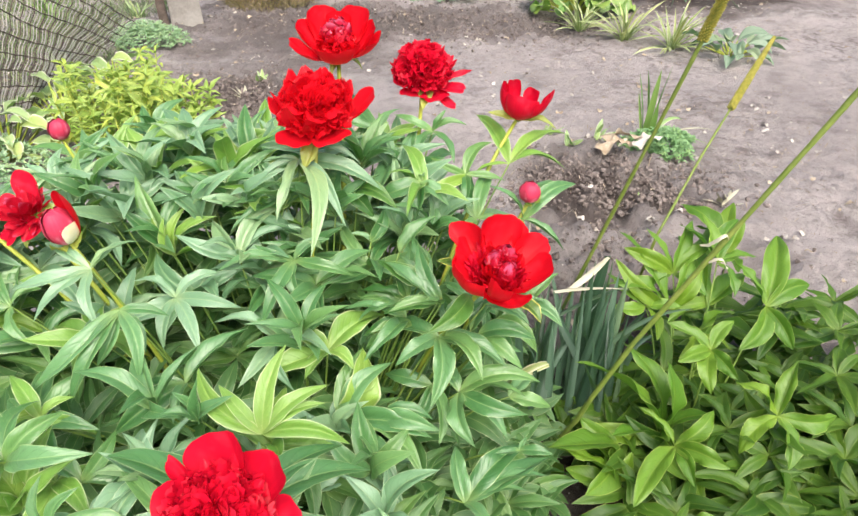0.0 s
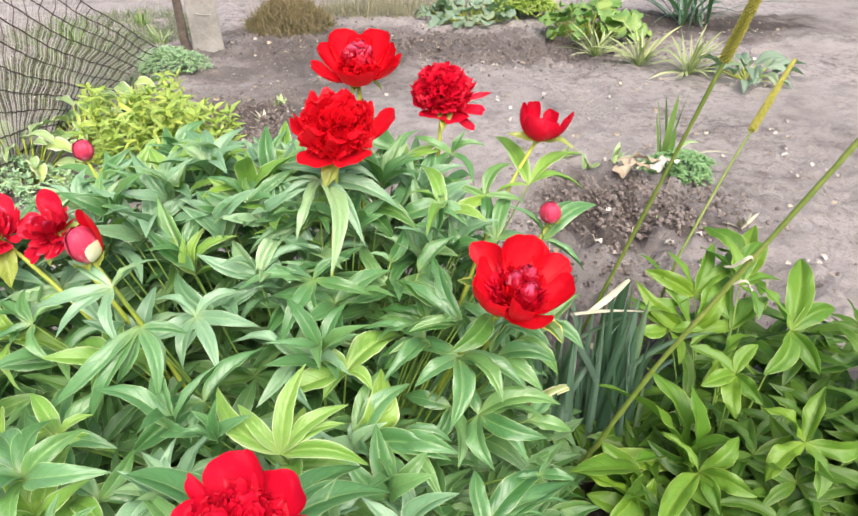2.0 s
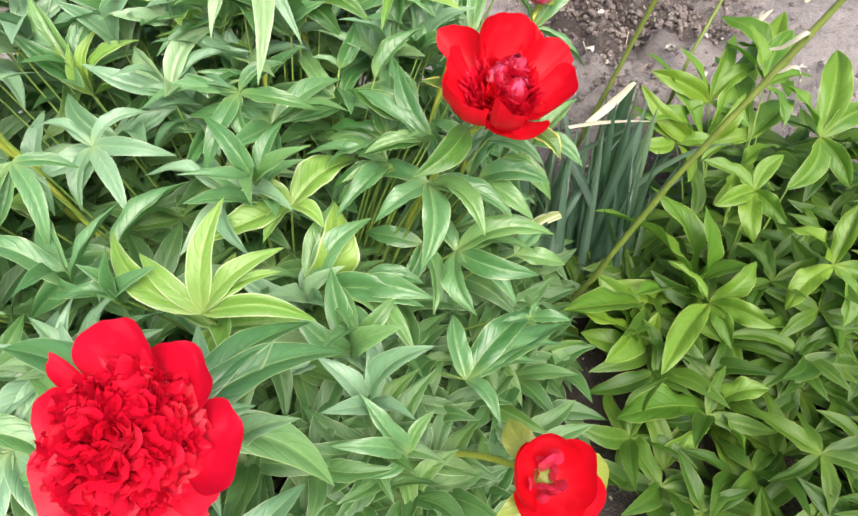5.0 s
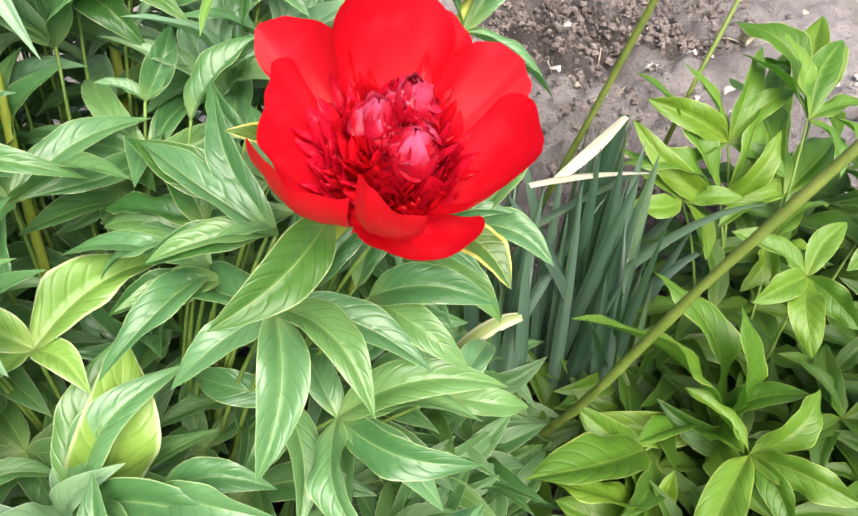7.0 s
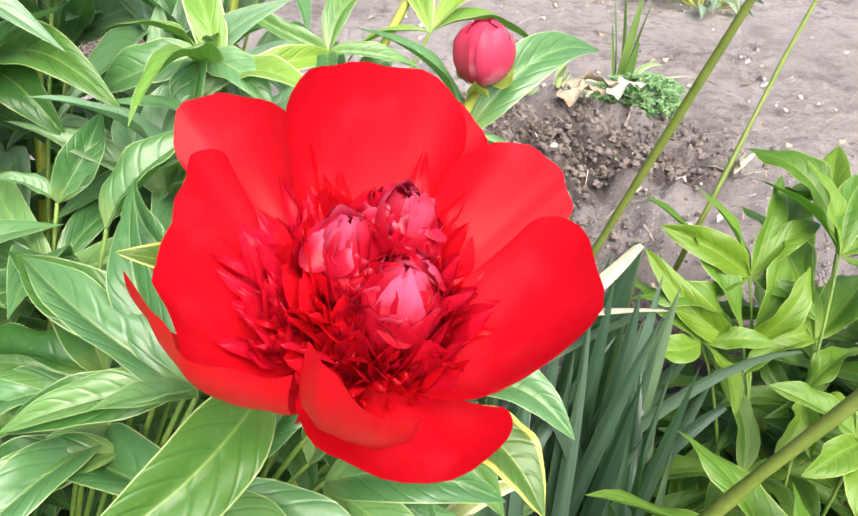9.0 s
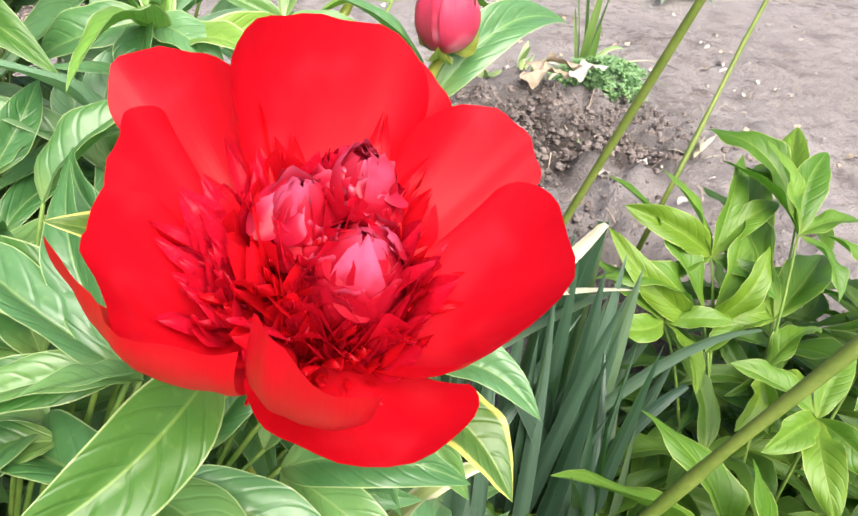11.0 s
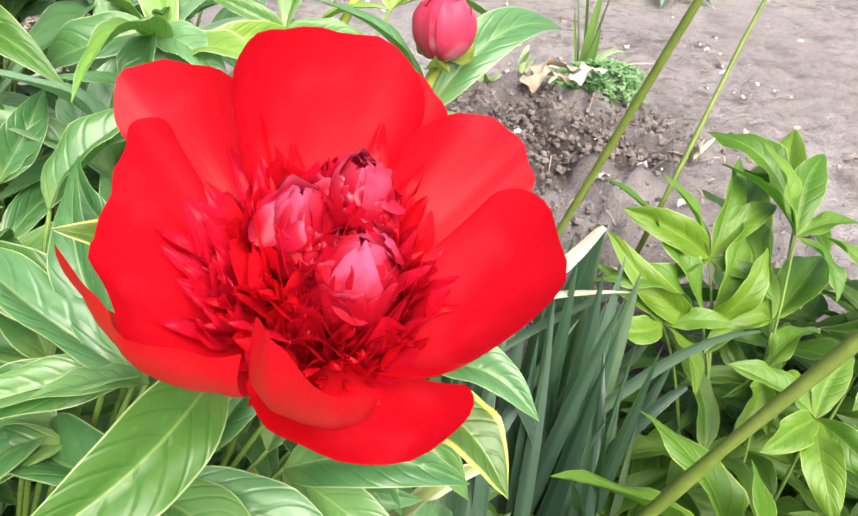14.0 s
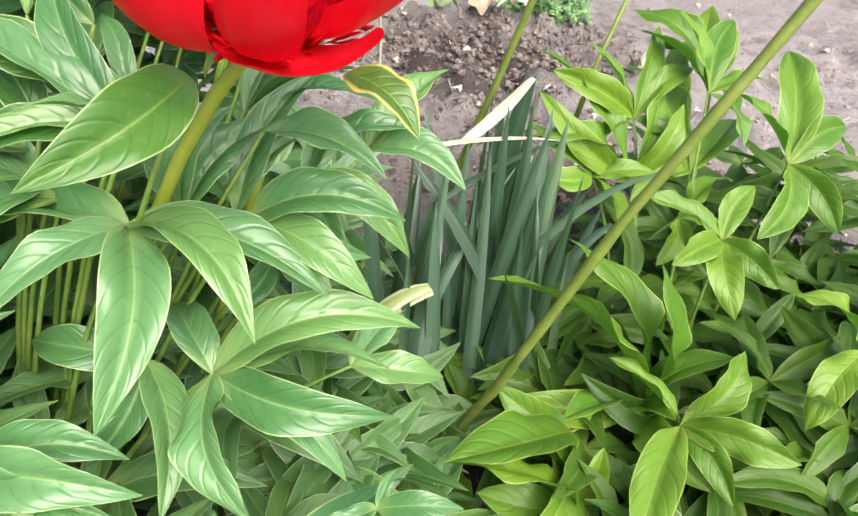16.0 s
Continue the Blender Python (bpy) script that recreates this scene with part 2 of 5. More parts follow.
lime_mat = leaf_material("lime_leaf", (0.24, 0.38, 0.050), (0.41, 0.50, 0.10), (0.42, 0.52, 0.14), (0.48, 0.57, 0.18), 0.42, island=True)
hosta_mat = leaf_material("broad_leaf", (0.12, 0.25, 0.05), (0.24, 0.36, 0.09), (0.30, 0.42, 0.12), (0.42, 0.50, 0.22), 0.38)
hosta_pale = leaf_material("broad_leaf_white_edged", (0.24, 0.38, 0.12), (0.40, 0.52, 0.24), (0.46, 0.54, 0.2), (0.78, 0.77, 0.62), 0.4, edge_at=0.74, rim=0.6)
grey_leaf = leaf_material("grey_green_leaf", (0.14, 0.22, 0.14), (0.25, 0.33, 0.24), (0.32, 0.40, 0.28), (0.38, 0.44, 0.32), 0.5)
stripe_mat = leaf_material("striped_blade", (0.24, 0.33, 0.09), (0.36, 0.42, 0.15), (0.18, 0.28, 0.07), (0.80, 0.77, 0.55), 0.42, veins=0.0, relief=0.15, edge_at=0.45, rim=0.6)
sedum_mat = leaf_material("sedum_leaf", (0.26, 0.44, 0.23), (0.44, 0.60, 0.38), (0.36, 0.50, 0.28), (0.40, 0.52, 0.30), 0.45, island=True)
feather_mat = leaf_material("feathery_leaf", (0.13, 0.28, 0.10), (0.26, 0.43, 0.20), (0.26, 0.40, 0.2), (0.30, 0.44, 0.24), 0.5, island=True)
dry_mat = leaf_material("dry_grass", (0.15, 0.13, 0.09), (0.44, 0.40, 0.30), (0.40, 0.36, 0.27), (0.48, 0.44, 0.34), 0.7, island=True)
brown_grass = leaf_material("brown_grass", (0.13, 0.092, 0.048), (0.38, 0.29, 0.17), (0.32, 0.25, 0.15), (0.40, 0.32, 0.20), 0.75, island=True)
twig_mat = leaf_material("grey_twig", (0.075, 0.062, 0.05), (0.30, 0.265, 0.22), (0.24, 0.21, 0.17), (0.32, 0.28, 0.23), 0.8, island=True)
weed_mat = leaf_material("weed_leaf", (0.12, 0.18, 0.07), (0.27, 0.32, 0.17), (0.28, 0.34, 0.2), (0.34, 0.38, 0.24), 0.55, island=True)
brown_mat = plain("dead_leaf", (0.26, 0.19, 0.12), (0.50, 0.43, 0.33), 20, 0.75, 0.6, 0.004)
chip_mat = plain("dry_husk", (0.34, 0.30, 0.25), (0.62, 0.58, 0.52), 30, 0.7)
post_mat = plain("weathered_post", (0.20, 0.185, 0.165), (0.34, 0.32, 0.29), 9, 0.85, 0.7, 0.006)
wire_mat = plain("rusty_wire", (0.06, 0.045, 0.035), (0.13, 0.10, 0.08), 40, 0.6)
zinc_mat = plain("zinc_wire", (0.30, 0.29, 0.26), (0.42, 0.40, 0.36), 40, 0.45)
spike_mat = plain("bud_spike", (0.20, 0.21, 0.030), (0.42, 0.37, 0.07), 160, 0.5)


# ---- builders ----
UP = Vector((0, 0, 1))


def mesh_of(name, verts, faces, uvs=None, smooth=True):
    """A mesh from computed vertices, with one UV per vertex."""
    me = bpy.data.meshes.new(name)
    me.from_pydata([tuple(v) for v in verts], [], faces)
    if uvs is not None:
        layer = me.uv_layers.new(name="UVMap")
        idx = np.empty(len(me.loops), dtype=np.int32)
        me.loops.foreach_get("vertex_index", idx)
        layer.data.foreach_set("uv", np.asarray(uvs, dtype=np.float32)[idx].ravel())
    if smooth:
        me.polygons.foreach_set("use_smooth", [True] * len(me.polygons))
    me.update()
    return me


def put_part(name, me, material, parent=None, m=None, label=""):
    """Links a mesh as one object, under a thing or a part."""
    if material is not None and not me.materials:
        me.materials.append(material)
    ob = new(name, me)
    if material is not None and me.materials[0] is not material:
        ob.material_slots[0].link = "OBJECT"
        ob.material_slots[0].material = material
    if parent is not None:
        ob.parent = parent
    if m is not None:
        ob.matrix_local = m
    if label:
        tagged(ob, label)
    return ob


def thing(name, label, category, place=(0, 0, 0), group=""):
    ob = new(name)
    ob.empty_display_size = 0.05
    ob.location = place
    return tagged(ob, label, category, group)


def grid_faces(nu, nv, first=0):
    return [(first + i * (nv + 1) + j, first + i * (nv + 1) + j + 1, first + (i + 1) * (nv + 1) + j + 1, first + (i + 1) * (nv + 1) + j) for i in range(nu) for j in range(nv)]


def tube(path, radii, sides=8, cap=True):
    """Vertices and faces of a round tube along a path."""
    verts, faces, uvs = [], [], []
    pts = [Vector(p) for p in path]
    for i, p in enumerate(pts):
        d = (pts[min(i + 1, len(pts) - 1)] - pts[max(i - 1, 0)]).normalized()
        a = d.cross(Vector((0.3, 1, 0.1))).normalized()
        b = d.cross(a)
        for j in range(sides):
            t = 2 * math.pi * j / sides
            verts.append(p + (a * math.cos(t) + b * math.sin(t)) * radii[i])
            uvs.append((i / (len(pts) - 1), j / sides))
    for i in range(len(pts) - 1):
        for j in range(sides):
            k = (j + 1) % sides
            faces.append((i * sides + j, i * sides + k, (i + 1) * sides + k, (i + 1) * sides + j))
    if cap:
        faces.append(tuple(range(sides))[::-1])
        faces.append(tuple((len(pts) - 1) * sides + j for j in range(sides)))
    return verts, faces, uvs


def bow(a, b, sag=(0, 0, 0), n=8):
    """Points on a curve from a to b, pushed by sag in the middle."""
    a, b, s = Vector(a), Vector(b), Vector(sag)
    return [a.lerp(b, i / n) + s * (4 * (i / n) * (1 - i / n)) for i in range(n + 1)]


def leaf_shape(width, arch, fold, wave, curl, seed, nu=12, nv=6, blunt=1.0, start=0.6, rip=0.0):
    """A leaf of unit length along +Y: lance-shaped outline, V-folded on the rib, arched and wavy."""
    rnd = random.Random(seed)
    p1, p2 = rnd.uniform(0, 6), rnd.uniform(0, 6)
    top = max((i / 50) ** start * (1 - i / 50) ** blunt for i in range(51))
    verts, uvs = [], []
    bend, twist = rnd.uniform(-0.11, 0.11), rnd.uniform(-0.5, 0.5)
    for i in range(nu + 1):
        u = i / nu
        h = 0.5 * width * max(u, 0.004) ** start * max(1 - u, 0.0) ** blunt / top
        h *= 1 + rip * math.sin(u * 31 + p1)
        z0 = arch * 4 * u * (1 - u) - curl * u ** 3 + curl * u
        x0 = bend * math.sin(u * math.pi)
        c, s = math.cos(twist * u), math.sin(twist * u)
        for j in range(nv + 1):
            v = 2 * j / nv - 1
            q = abs(v)
            p = p1 if v > 0 else p2
            z = h * (fold * (1.25 * q - 0.62 * q ** 2.4) + wave * q * q * (math.sin(u * 10 + p) + 0.5 * math.sin(u * 21 + 2 * p)))
            verts.append((x0 + h * v * c - z * s, u, z0 + h * v * s + z * c))
            uvs.append((u, (v + 1) / 2))
    return verts, grid_faces(nu, nv), uvs


LEAVES = {}


def leaf_mesh(width, kind, material):
    """One of a few shared leaf meshes of about that width."""
    key = (round(width, 2), kind, material.name)
    if key not in LEAVES:
        arch = (0.12, 0.07, 0.16, 0.03, 0.10, 0.18, 0.06, 0.13)[kind]
        fold = (0.75, 0.5, 0.62, 0.85, 0.42, 0.55, 0.95, 0.34)[kind]
        lax = 1.6 if material.name == "peony_leaf_glossy" else 1.0
        blunt, start = (0.84, 0.78) if lax > 1.1 else (0.42, 0.42) if material.name in ("broad_leaf", "grey_green_leaf") and width > 0.8 else (1.0, 0.6)
        me = mesh_of("leaflet", *leaf_shape(width, arch * 0.75 * (2.4 - lax) + 0.03, 1.35 * fold * min(1.0, 0.36 / width) * (1.5 - 0.5 * lax), (0.10 + 0.04 * (kind % 5)) * lax, 0.05 * (kind % 5 - 1) * lax, 40 + kind, 18, 8, blunt, start))
        me.materials.append(material)
        LEAVES[key] = me
    return LEAVES[key]


def leaf_pose(base, tip, up=UP, roll=0.0):
    base, tip = Vector(base), Vector(tip)
    y = tip - base
    n = y.length
    y.normalize()
    x = y.cross(Vector(up)).normalized()
    z = x.cross(y)
    m = Matrix((x, y, z)).transposed().to_4x4()
    return Matrix.Translation(base) @ m @ Matrix.Rotation(roll, 4, "Y") @ Matrix.Scale(n, 4)


leaf_rnd = random.Random(11)


def spray(plant, base, tips, width, material):
    """A whorl of leaflets that meet at base, each with its own tip, and its leaf stalk."""
    base = Vector(base)
    for tip in tips:
        out = Vector(tip) - base
        short = max(0.0, 0.075 - out.length) / 0.075
        tip2 = Vector(tip) + out * short * 0.3
        w = min(0.46, width * leaf_rnd.uniform(0.72, 0.92) * (0.09 / max(out.length, 0.06)) ** 0.35)
        lean = Vector((0, 0, 1)) + Vector((0, -0.35, 0)) - 0.5 * out.normalized()
        put_part("leaflet", leaf_mesh(round(w * 40) / 40, leaf_rnd.randrange(8), material), material, plant, leaf_pose(base, tip2, lean, leaf_rnd.uniform(-0.45, 0.45) * (2 if plant.name == "young_peony" else 1)))
    crown = CROWN[plant.name]
    foot = base.lerp(Vector((*crown, 0)), 0.5)
    foot.z = base.z * 0.25
    put_part("leaf_stalk", mesh_of("leaf_stalk", *tube(bow(base, foot, (0, 0, 0.02), 6), [0.0011 + 0.00015 * i for i in range(7)], 6)), leaf_stalk_mat, plant)


def stem(plant, foot, top, sag=(0, 0, 0), r=0.0035):
    pts = bow(foot, top, sag, 9)
    put_part("stem", mesh_of("stem", *tube(pts, [r * (1.25 - 0.4 * i / 9) for i in range(10)], 8)), stem_mat, plant)


def scatter_leaves(n, seed, inside, length, width, tops, steep=0.3):
    """Many small whorls of leaves inside a volume, as vertices and faces of one mesh."""
    rnd = random.Random(seed)
    shapes = [leaf_shape(width * rnd.uniform(0.85, 1.2), 0.08, 0.6, 0.25, 0.03, 70 + i, 8, 6) for i in range(6)]
    V, F, U = [], [], []
    made = 0
    while made < n:
        p = inside(rnd)
        if p is None:
            continue
        made += 1
        a0 = rnd.uniform(0, 6.28)
        k = rnd.choice((4, 5, 6, 7))
        for q in range(k):
            a = a0 + q * 6.28 / k + rnd.uniform(-0.3, 0.3)
            out = Vector((math.cos(a), math.sin(a), rnd.uniform(-0.45, tops)))
            tip = Vector(p) + out.normalized() * length * rnd.uniform(0.7, 1.15)
            m = leaf_pose(p, tip, Vector((0, -steep, 1)) - 0.4 * out, rnd.uniform(-0.5, 0.5))
            vs, fs, us = shapes[rnd.randrange(6)]
            first = len(V)
            V += [m @ Vector(v) for v in vs]
            F += [tuple(first + i for i in f) for f in fs]
            U += us
    return V, F, U


# ---- ground ----
def dug(x, y):
    """How much the soil is dug over: ragged patches beside the bush, by the fence and behind the path."""
    v = Vector((x * 2.6, y * 2.6, 0))
    wx, wy = x + 0.16 * noise.noise(v), y + 0.16 * noise.noise(v + Vector((9, 4, 0)))
    return min(1.0, 0.7 * math.exp(-(((wx - 0.30) / 0.42) ** 2 + ((wy - 0.62) / 0.25) ** 2)) + math.exp(-(((wx - 0.44) / 0.24) ** 2 + ((wy - 1.10) / 0.24) ** 2)) + 0.8 * math.exp(-(((wx + 0.95) / 0.30) ** 2 + ((wy - 1.88) / 0.28) ** 2)) + 0.6 * math.exp(-(((wx - 0.15) / 0.8) ** 2 + ((wy - 3.1) / 0.35) ** 2)) + 0.5 * math.exp(-(((wx + 0.75) / 0.45) ** 2 + ((wy - 3.2) / 0.4) ** 2)))


def soil_height(x, y):
    """Beaten path runs across behind the bush; crumbly beds on both sides of it, dug over in places."""
    v = Vector((x, y, 0))
    path = math.exp(-((y - 1.98 - 0.2 * x) / 0.46) ** 2)
    loose = 1 - 0.85 * path
    d = dug(x, y)
    h = 0.022 * noise.fractal(v * 2.2, 1.0, 2.0, 4) * (0.25 + 0.75 * loose)
    crumb = 0.7 * abs(noise.noise(v * 7 + Vector((1, 8, 0)))) + abs(noise.noise(v * 13)) + 0.6 * abs(noise.noise(v * 29 + Vector((3, 1, 0)))) + 0.35 * abs(noise.noise(v * 61))
    h += (0.004 + 0.020 * loose + 0.070 * d) * (crumb - 0.7) + 0.0035 * noise.noise(v * 75) * (0.4 + 0.6 * loose)
    h += 0.040 * math.exp(-(((x - 0.5) / 0.22) ** 2 + ((y - 1.34) / 0.09) ** 2)) - 0.035 * math.exp(-(((x - 0.46) / 0.2) ** 2 + ((y - 1.15) / 0.12) ** 2))
    far = max(0.0, math.hypot(x, y - 1.5) - 4)
    return h / (1 + far)


def axis(lo, hi, step, grow=1.35, far=400):
    a = list(np.arange(lo, hi + step / 2, step))
    s = step
    while a[-1] < far:
        s *= grow
        a.append(a[-1] + s)
    s = step
    while a[0] > -far:
        s *= grow
        a.insert(0, a[0] - s)
    return a


gx, gy = axis(-2.2, 2.0, 0.013), axis(-0.3, 4.1, 0.013)
gv = [(x, y, soil_height(x, y)) for y in gy for x in gx]
ground = put_part("ground", mesh_of("ground", gv, grid_faces(len(gy) - 1, len(gx) - 1)), soil)
tagged(ground, "bare grey-brown garden soil with a trodden path", "ground", kind="structure")


# ---- peony flowers ----
def cup_petal(phi, span, reach, rise, seed, lip=0.3, base_r=0.006, ruffle=0.0022, notch=0.03, flare=0.0, n=18, tilt=0.0018, curl=66, skew=0):
    """A broad petal: a fan-shaped sector of a cup round +Z at angle phi (degrees), span degrees wide, with a round, gently waved rim.
    reach: how far it goes outward; rise: how high; flare turns the lip outward (or, negative, inward); lip: how round its corners are.
    curl: the slope of its rim in degrees, over 90 leans inward; skew makes one side steeper than the other."""
    rnd = random.Random(seed)
    p1, p2, p3, p4 = (rnd.uniform(0, 6.3) for _ in range(4))
    k = reach / 0.056
    verts, uvs = [], []
    for i in range(n + 1):
        s = i / n
        narrow = 0.42 + 0.58 * math.sin(min(1.0, s / 0.6) * math.pi / 2)
        for j in range(n + 1):
            v = math.sin((j / n - 0.5) * math.pi)
            edge = 1 - (lip + 0.1) * (1 - math.sqrt(max(0.0, 1 - abs(v) ** 3)))
            u = s * edge * (1 + notch * (math.sin(v * 3.1 + p1) + 0.4 * math.sin(v * 8 + p4)) * s)
            th = radians(curl - skew * v * (1.0 if v > 0 else 0.25))
            r = base_r + (reach - base_r) * math.sin(th * u) / math.sin(min(th, math.pi / 2)) + flare * u ** 4
            z = rise * (1 - math.cos(th * u)) / (1 - math.cos(radians(curl))) + tilt * k * v * u
            w = ruffle * k * u ** 3 * (math.sin(v * 3.4 + p2) + 0.45 * math.sin(v * 7.5 + p3))
            fold = 0.0007 * k * u * math.sin(v * 6 + p3)
            a = radians(phi) + v * radians(span / 2) * narrow
            verts.append(((r + w * 0.7 + fold) * math.cos(a), (r + w * 0.7 + fold) * math.sin(a), z + 0.7 * w))
            uvs.append((u, (v + 1) / 2))
    return mesh_of("petal", verts, grid_faces(n, n), uvs)


def bowl_petal(phi, span, length, lean, turn, skew, seed, lip=0.3, start=85, base_r=0.007, ruffle=0.0016, n=22, frill=0.012, hollow=0.0016):
    """A petal that leaves the flower's base almost level at angle phi (degrees) and bends up until its rim leans by lean degrees off the flower's axis.
    turn: how much more one side leans than the other; skew: how much longer it is; lip: how round its corners are; hollow: how far it bellies out."""
    rnd = random.Random(seed)
    p1, p2, p3, p4 = (rnd.uniform(0, 6.3) for _ in range(4))
    verts, uvs = [], []
    cols = []
    for j in range(n + 1):
        v = math.sin((j / n - 0.5) * math.pi)
        l = length * (1 - lip * (1 - math.sqrt(max(0.0, 1 - abs(v) ** 3)))) * (1 + skew * v)
        l *= 1 + frill * (math.sin(v * 5.2 + p1) + 0.6 * math.sin(v * 13 + p4))
        r, z, col = base_r, 0.0, []
        for i in range(n + 1):
            col.append((r, z))
            w = (i + 0.5) / n
            th = radians(start + (lean + turn * v - start) * w ** 0.8)
            r += math.sin(th) * l / n
            z += math.cos(th) * l / n
        cols.append(col)
    for i in range(n + 1):
        u = i / n
        narrow = 0.42 + 0.58 * math.sin(min(1.0, u / 0.6) * math.pi / 2)
        for j in range(n + 1):
            v = math.sin((j / n - 0.5) * math.pi)
            r, z = cols[j][i]
            w = ruffle * u ** 3 * (math.sin(v * 3.4 + p2) + 0.5 * math.sin(v * 8.5 + p3)) + hollow * math.sin(u * math.pi) * (1 - v * v)
            w += 0.0005 * u * math.sin(v * 9 + p4) * math.sin(u * 4 + p1)
            a = radians(phi + v * span / 2 * narrow)
            verts.append(((r + w) * math.cos(a), (r + w) * math.sin(a), z - 0.5 * w))
            uvs.append((u, (v + 1) / 2))
    return mesh_of("petal", verts, grid_faces(n, n), uvs)


def bowl(flower, rows, material, label=""):
    """Outer petals: rows of (angle, span, length, lean, turn, skew, lip), and where it differs the slope at which they start."""
    for i, (phi, span, length, lean, turn, skew, lip, *start) in enumerate(rows):
        put_part("petal", bowl_petal(phi, span, length, lean, turn, skew, 1300 + i * 11 + int(phi), lip, *start), material, flower, Matrix.Translation((0, 0, 0.0007 * (i % 3))), label)


def wrap_petal(phi, r, h, top, peel, seed, half=0.9, n=8, jag=0.07):
    """A petal that hugs an egg of radius r and height 2h standing on the origin, its ragged rim peeled off a little."""
    rnd = random.Random(seed)
    p1, p2 = rnd.uniform(0, 6.3), rnd.uniform(0, 6.3)
    lean = rnd.uniform(-0.3, 0.3)
    verts, uvs = [], []
    for i in range(n + 1):
        s = i / n
        for j in range(n + 1):
            v = math.sin((j / n - 0.5) * math.pi)
            u = s * (0.78 + 0.22 * math.sqrt(max(0.0, 1 - abs(v) ** 3))) * (1 - jag * (0.5 + 0.5 * math.sin(v * 5 + p1)) * s)
            t = math.pi * (0.10 + (top - 0.10) * u)
            a = radians(phi) + v * half * (0.55 + 0.45 * math.sin(min(1, s * 1.5) * math.pi / 2)) + lean * u
            k = 1 + peel * u ** 3 + 0.05 * u * math.sin(v * 4 + p2) + 0.05 * v * v * u
            verts.append((r * k * math.sin(t) * math.cos(a), r * k * math.sin(t) * math.sin(a), h - h * k * math.cos(t)))
            uvs.append((0.5 - 0.5 * math.cos(t), (v + 1) / 2))
    return mesh_of("petal", verts, grid_faces(n, n), uvs)


def strap_petal(length, width, bend, seed, split=0.3, nu=8, nv=4, taper=0.85):
    """A narrow inner petal of unit frame: grows along +Z, bends towards +X, with a torn, pointed tip."""
    rnd = random.Random(seed)
    p = rnd.uniform(0, 6)
    verts, uvs = [], []
    for i in range(nu + 1):
        u = i / nu
        for j in range(nv + 1):
            v = 2 * j / nv - 1
            end = 1 - split * abs(math.sin(v * 3.1 + p)) * u
            h = width * 0.5 * (0.35 + 0.75 * math.sin(min(1, u * 1.2) * 2.1)) * (1 - taper * (max(0, u - 0.6) / 0.4) ** 1.6)
            x = bend * u * u * length + 0.35 * h * v * v + 0.12 * h * math.sin(u * 7 + p)
            verts.append((x, h * v, length * u * end))
            uvs.append((u, (v + 1) / 2))
    return mesh_of("petal", verts, grid_faces(nu, nv), uvs)


def axis_frame(center, axis_dir, size=1.0, spin=0.0):
    z = Vector(axis_dir).normalized()
    x = Vector((1, 0, 0))
    y = z.cross(x).normalized()
    x = y.cross(z)
    return Matrix.Translation(center) @ Matrix((x, y, z)).transposed().to_4x4() @ Matrix.Rotation(spin, 4, "Z") @ Matrix.Scale(size, 4)


def ball(rx, rz, nu=10, nv=14, seam=0.0):
    verts = []
    for i in range(nu + 1):
        t = math.pi * i / nu
        for j in range(nv):
            a = 2 * math.pi * j / nv
            k = 1 + seam * math.cos(a * 2.5 + 3 * t)
            verts.append((rx * k * math.sin(t) * math.cos(a), rx * k * math.sin(t) * math.sin(a), -rz * math.cos(t)))
    faces = [(i * nv + j, i * nv + (j + 1) % nv, (i + 1) * nv + (j + 1) % nv, (i + 1) * nv + j) for i in range(nu) for j in range(nv)]
    uvs = [(i / nu, j / nv) for i in range(nu + 1) for j in range(nv)]
    return verts, faces, uvs


def receptacle(plant, m, label, r=0.009):
    """The green cushion that a flower's petals grow from, as the flower's own part."""
    return put_part("flower", mesh_of("receptacle", *ball(r, r * 0.8)), sepal_mat, plant, m, label)


def sepals(flower, n, length, seed, width=0.45, reach=1.0):
    rnd = random.Random(seed)
    for i in range(n):
        a = 6.28 * i / n + rnd.uniform(-0.5, 0.5)
        l = length * rnd.uniform(0.7, 1.2)
        base = Vector((0.006 * math.cos(a), 0.006 * math.sin(a), -0.004))
        tip = base + l * Vector((reach * math.cos(a), reach * math.sin(a), rnd.uniform(-0.9, -0.1)))
        put_part("sepal", leaf_mesh(width, i % 5, sepal_mat), sepal_mat, flower, leaf_pose(base, tip))


STRAPS = {}


def straps(material, wide):
    key = (material.name, wide)
    if key not in STRAPS:
        made = []
        for i in range(7):
            me = strap_petal(1.0, (0.38 if wide else 0.19) + 0.03 * (i % 3), 0.12 * (i % 4) - 0.1, 300 + i, 0.18 if wide else 0.35)
            me.materials.append(material)
            made.append(me)
        STRAPS[key] = made
    return STRAPS[key]


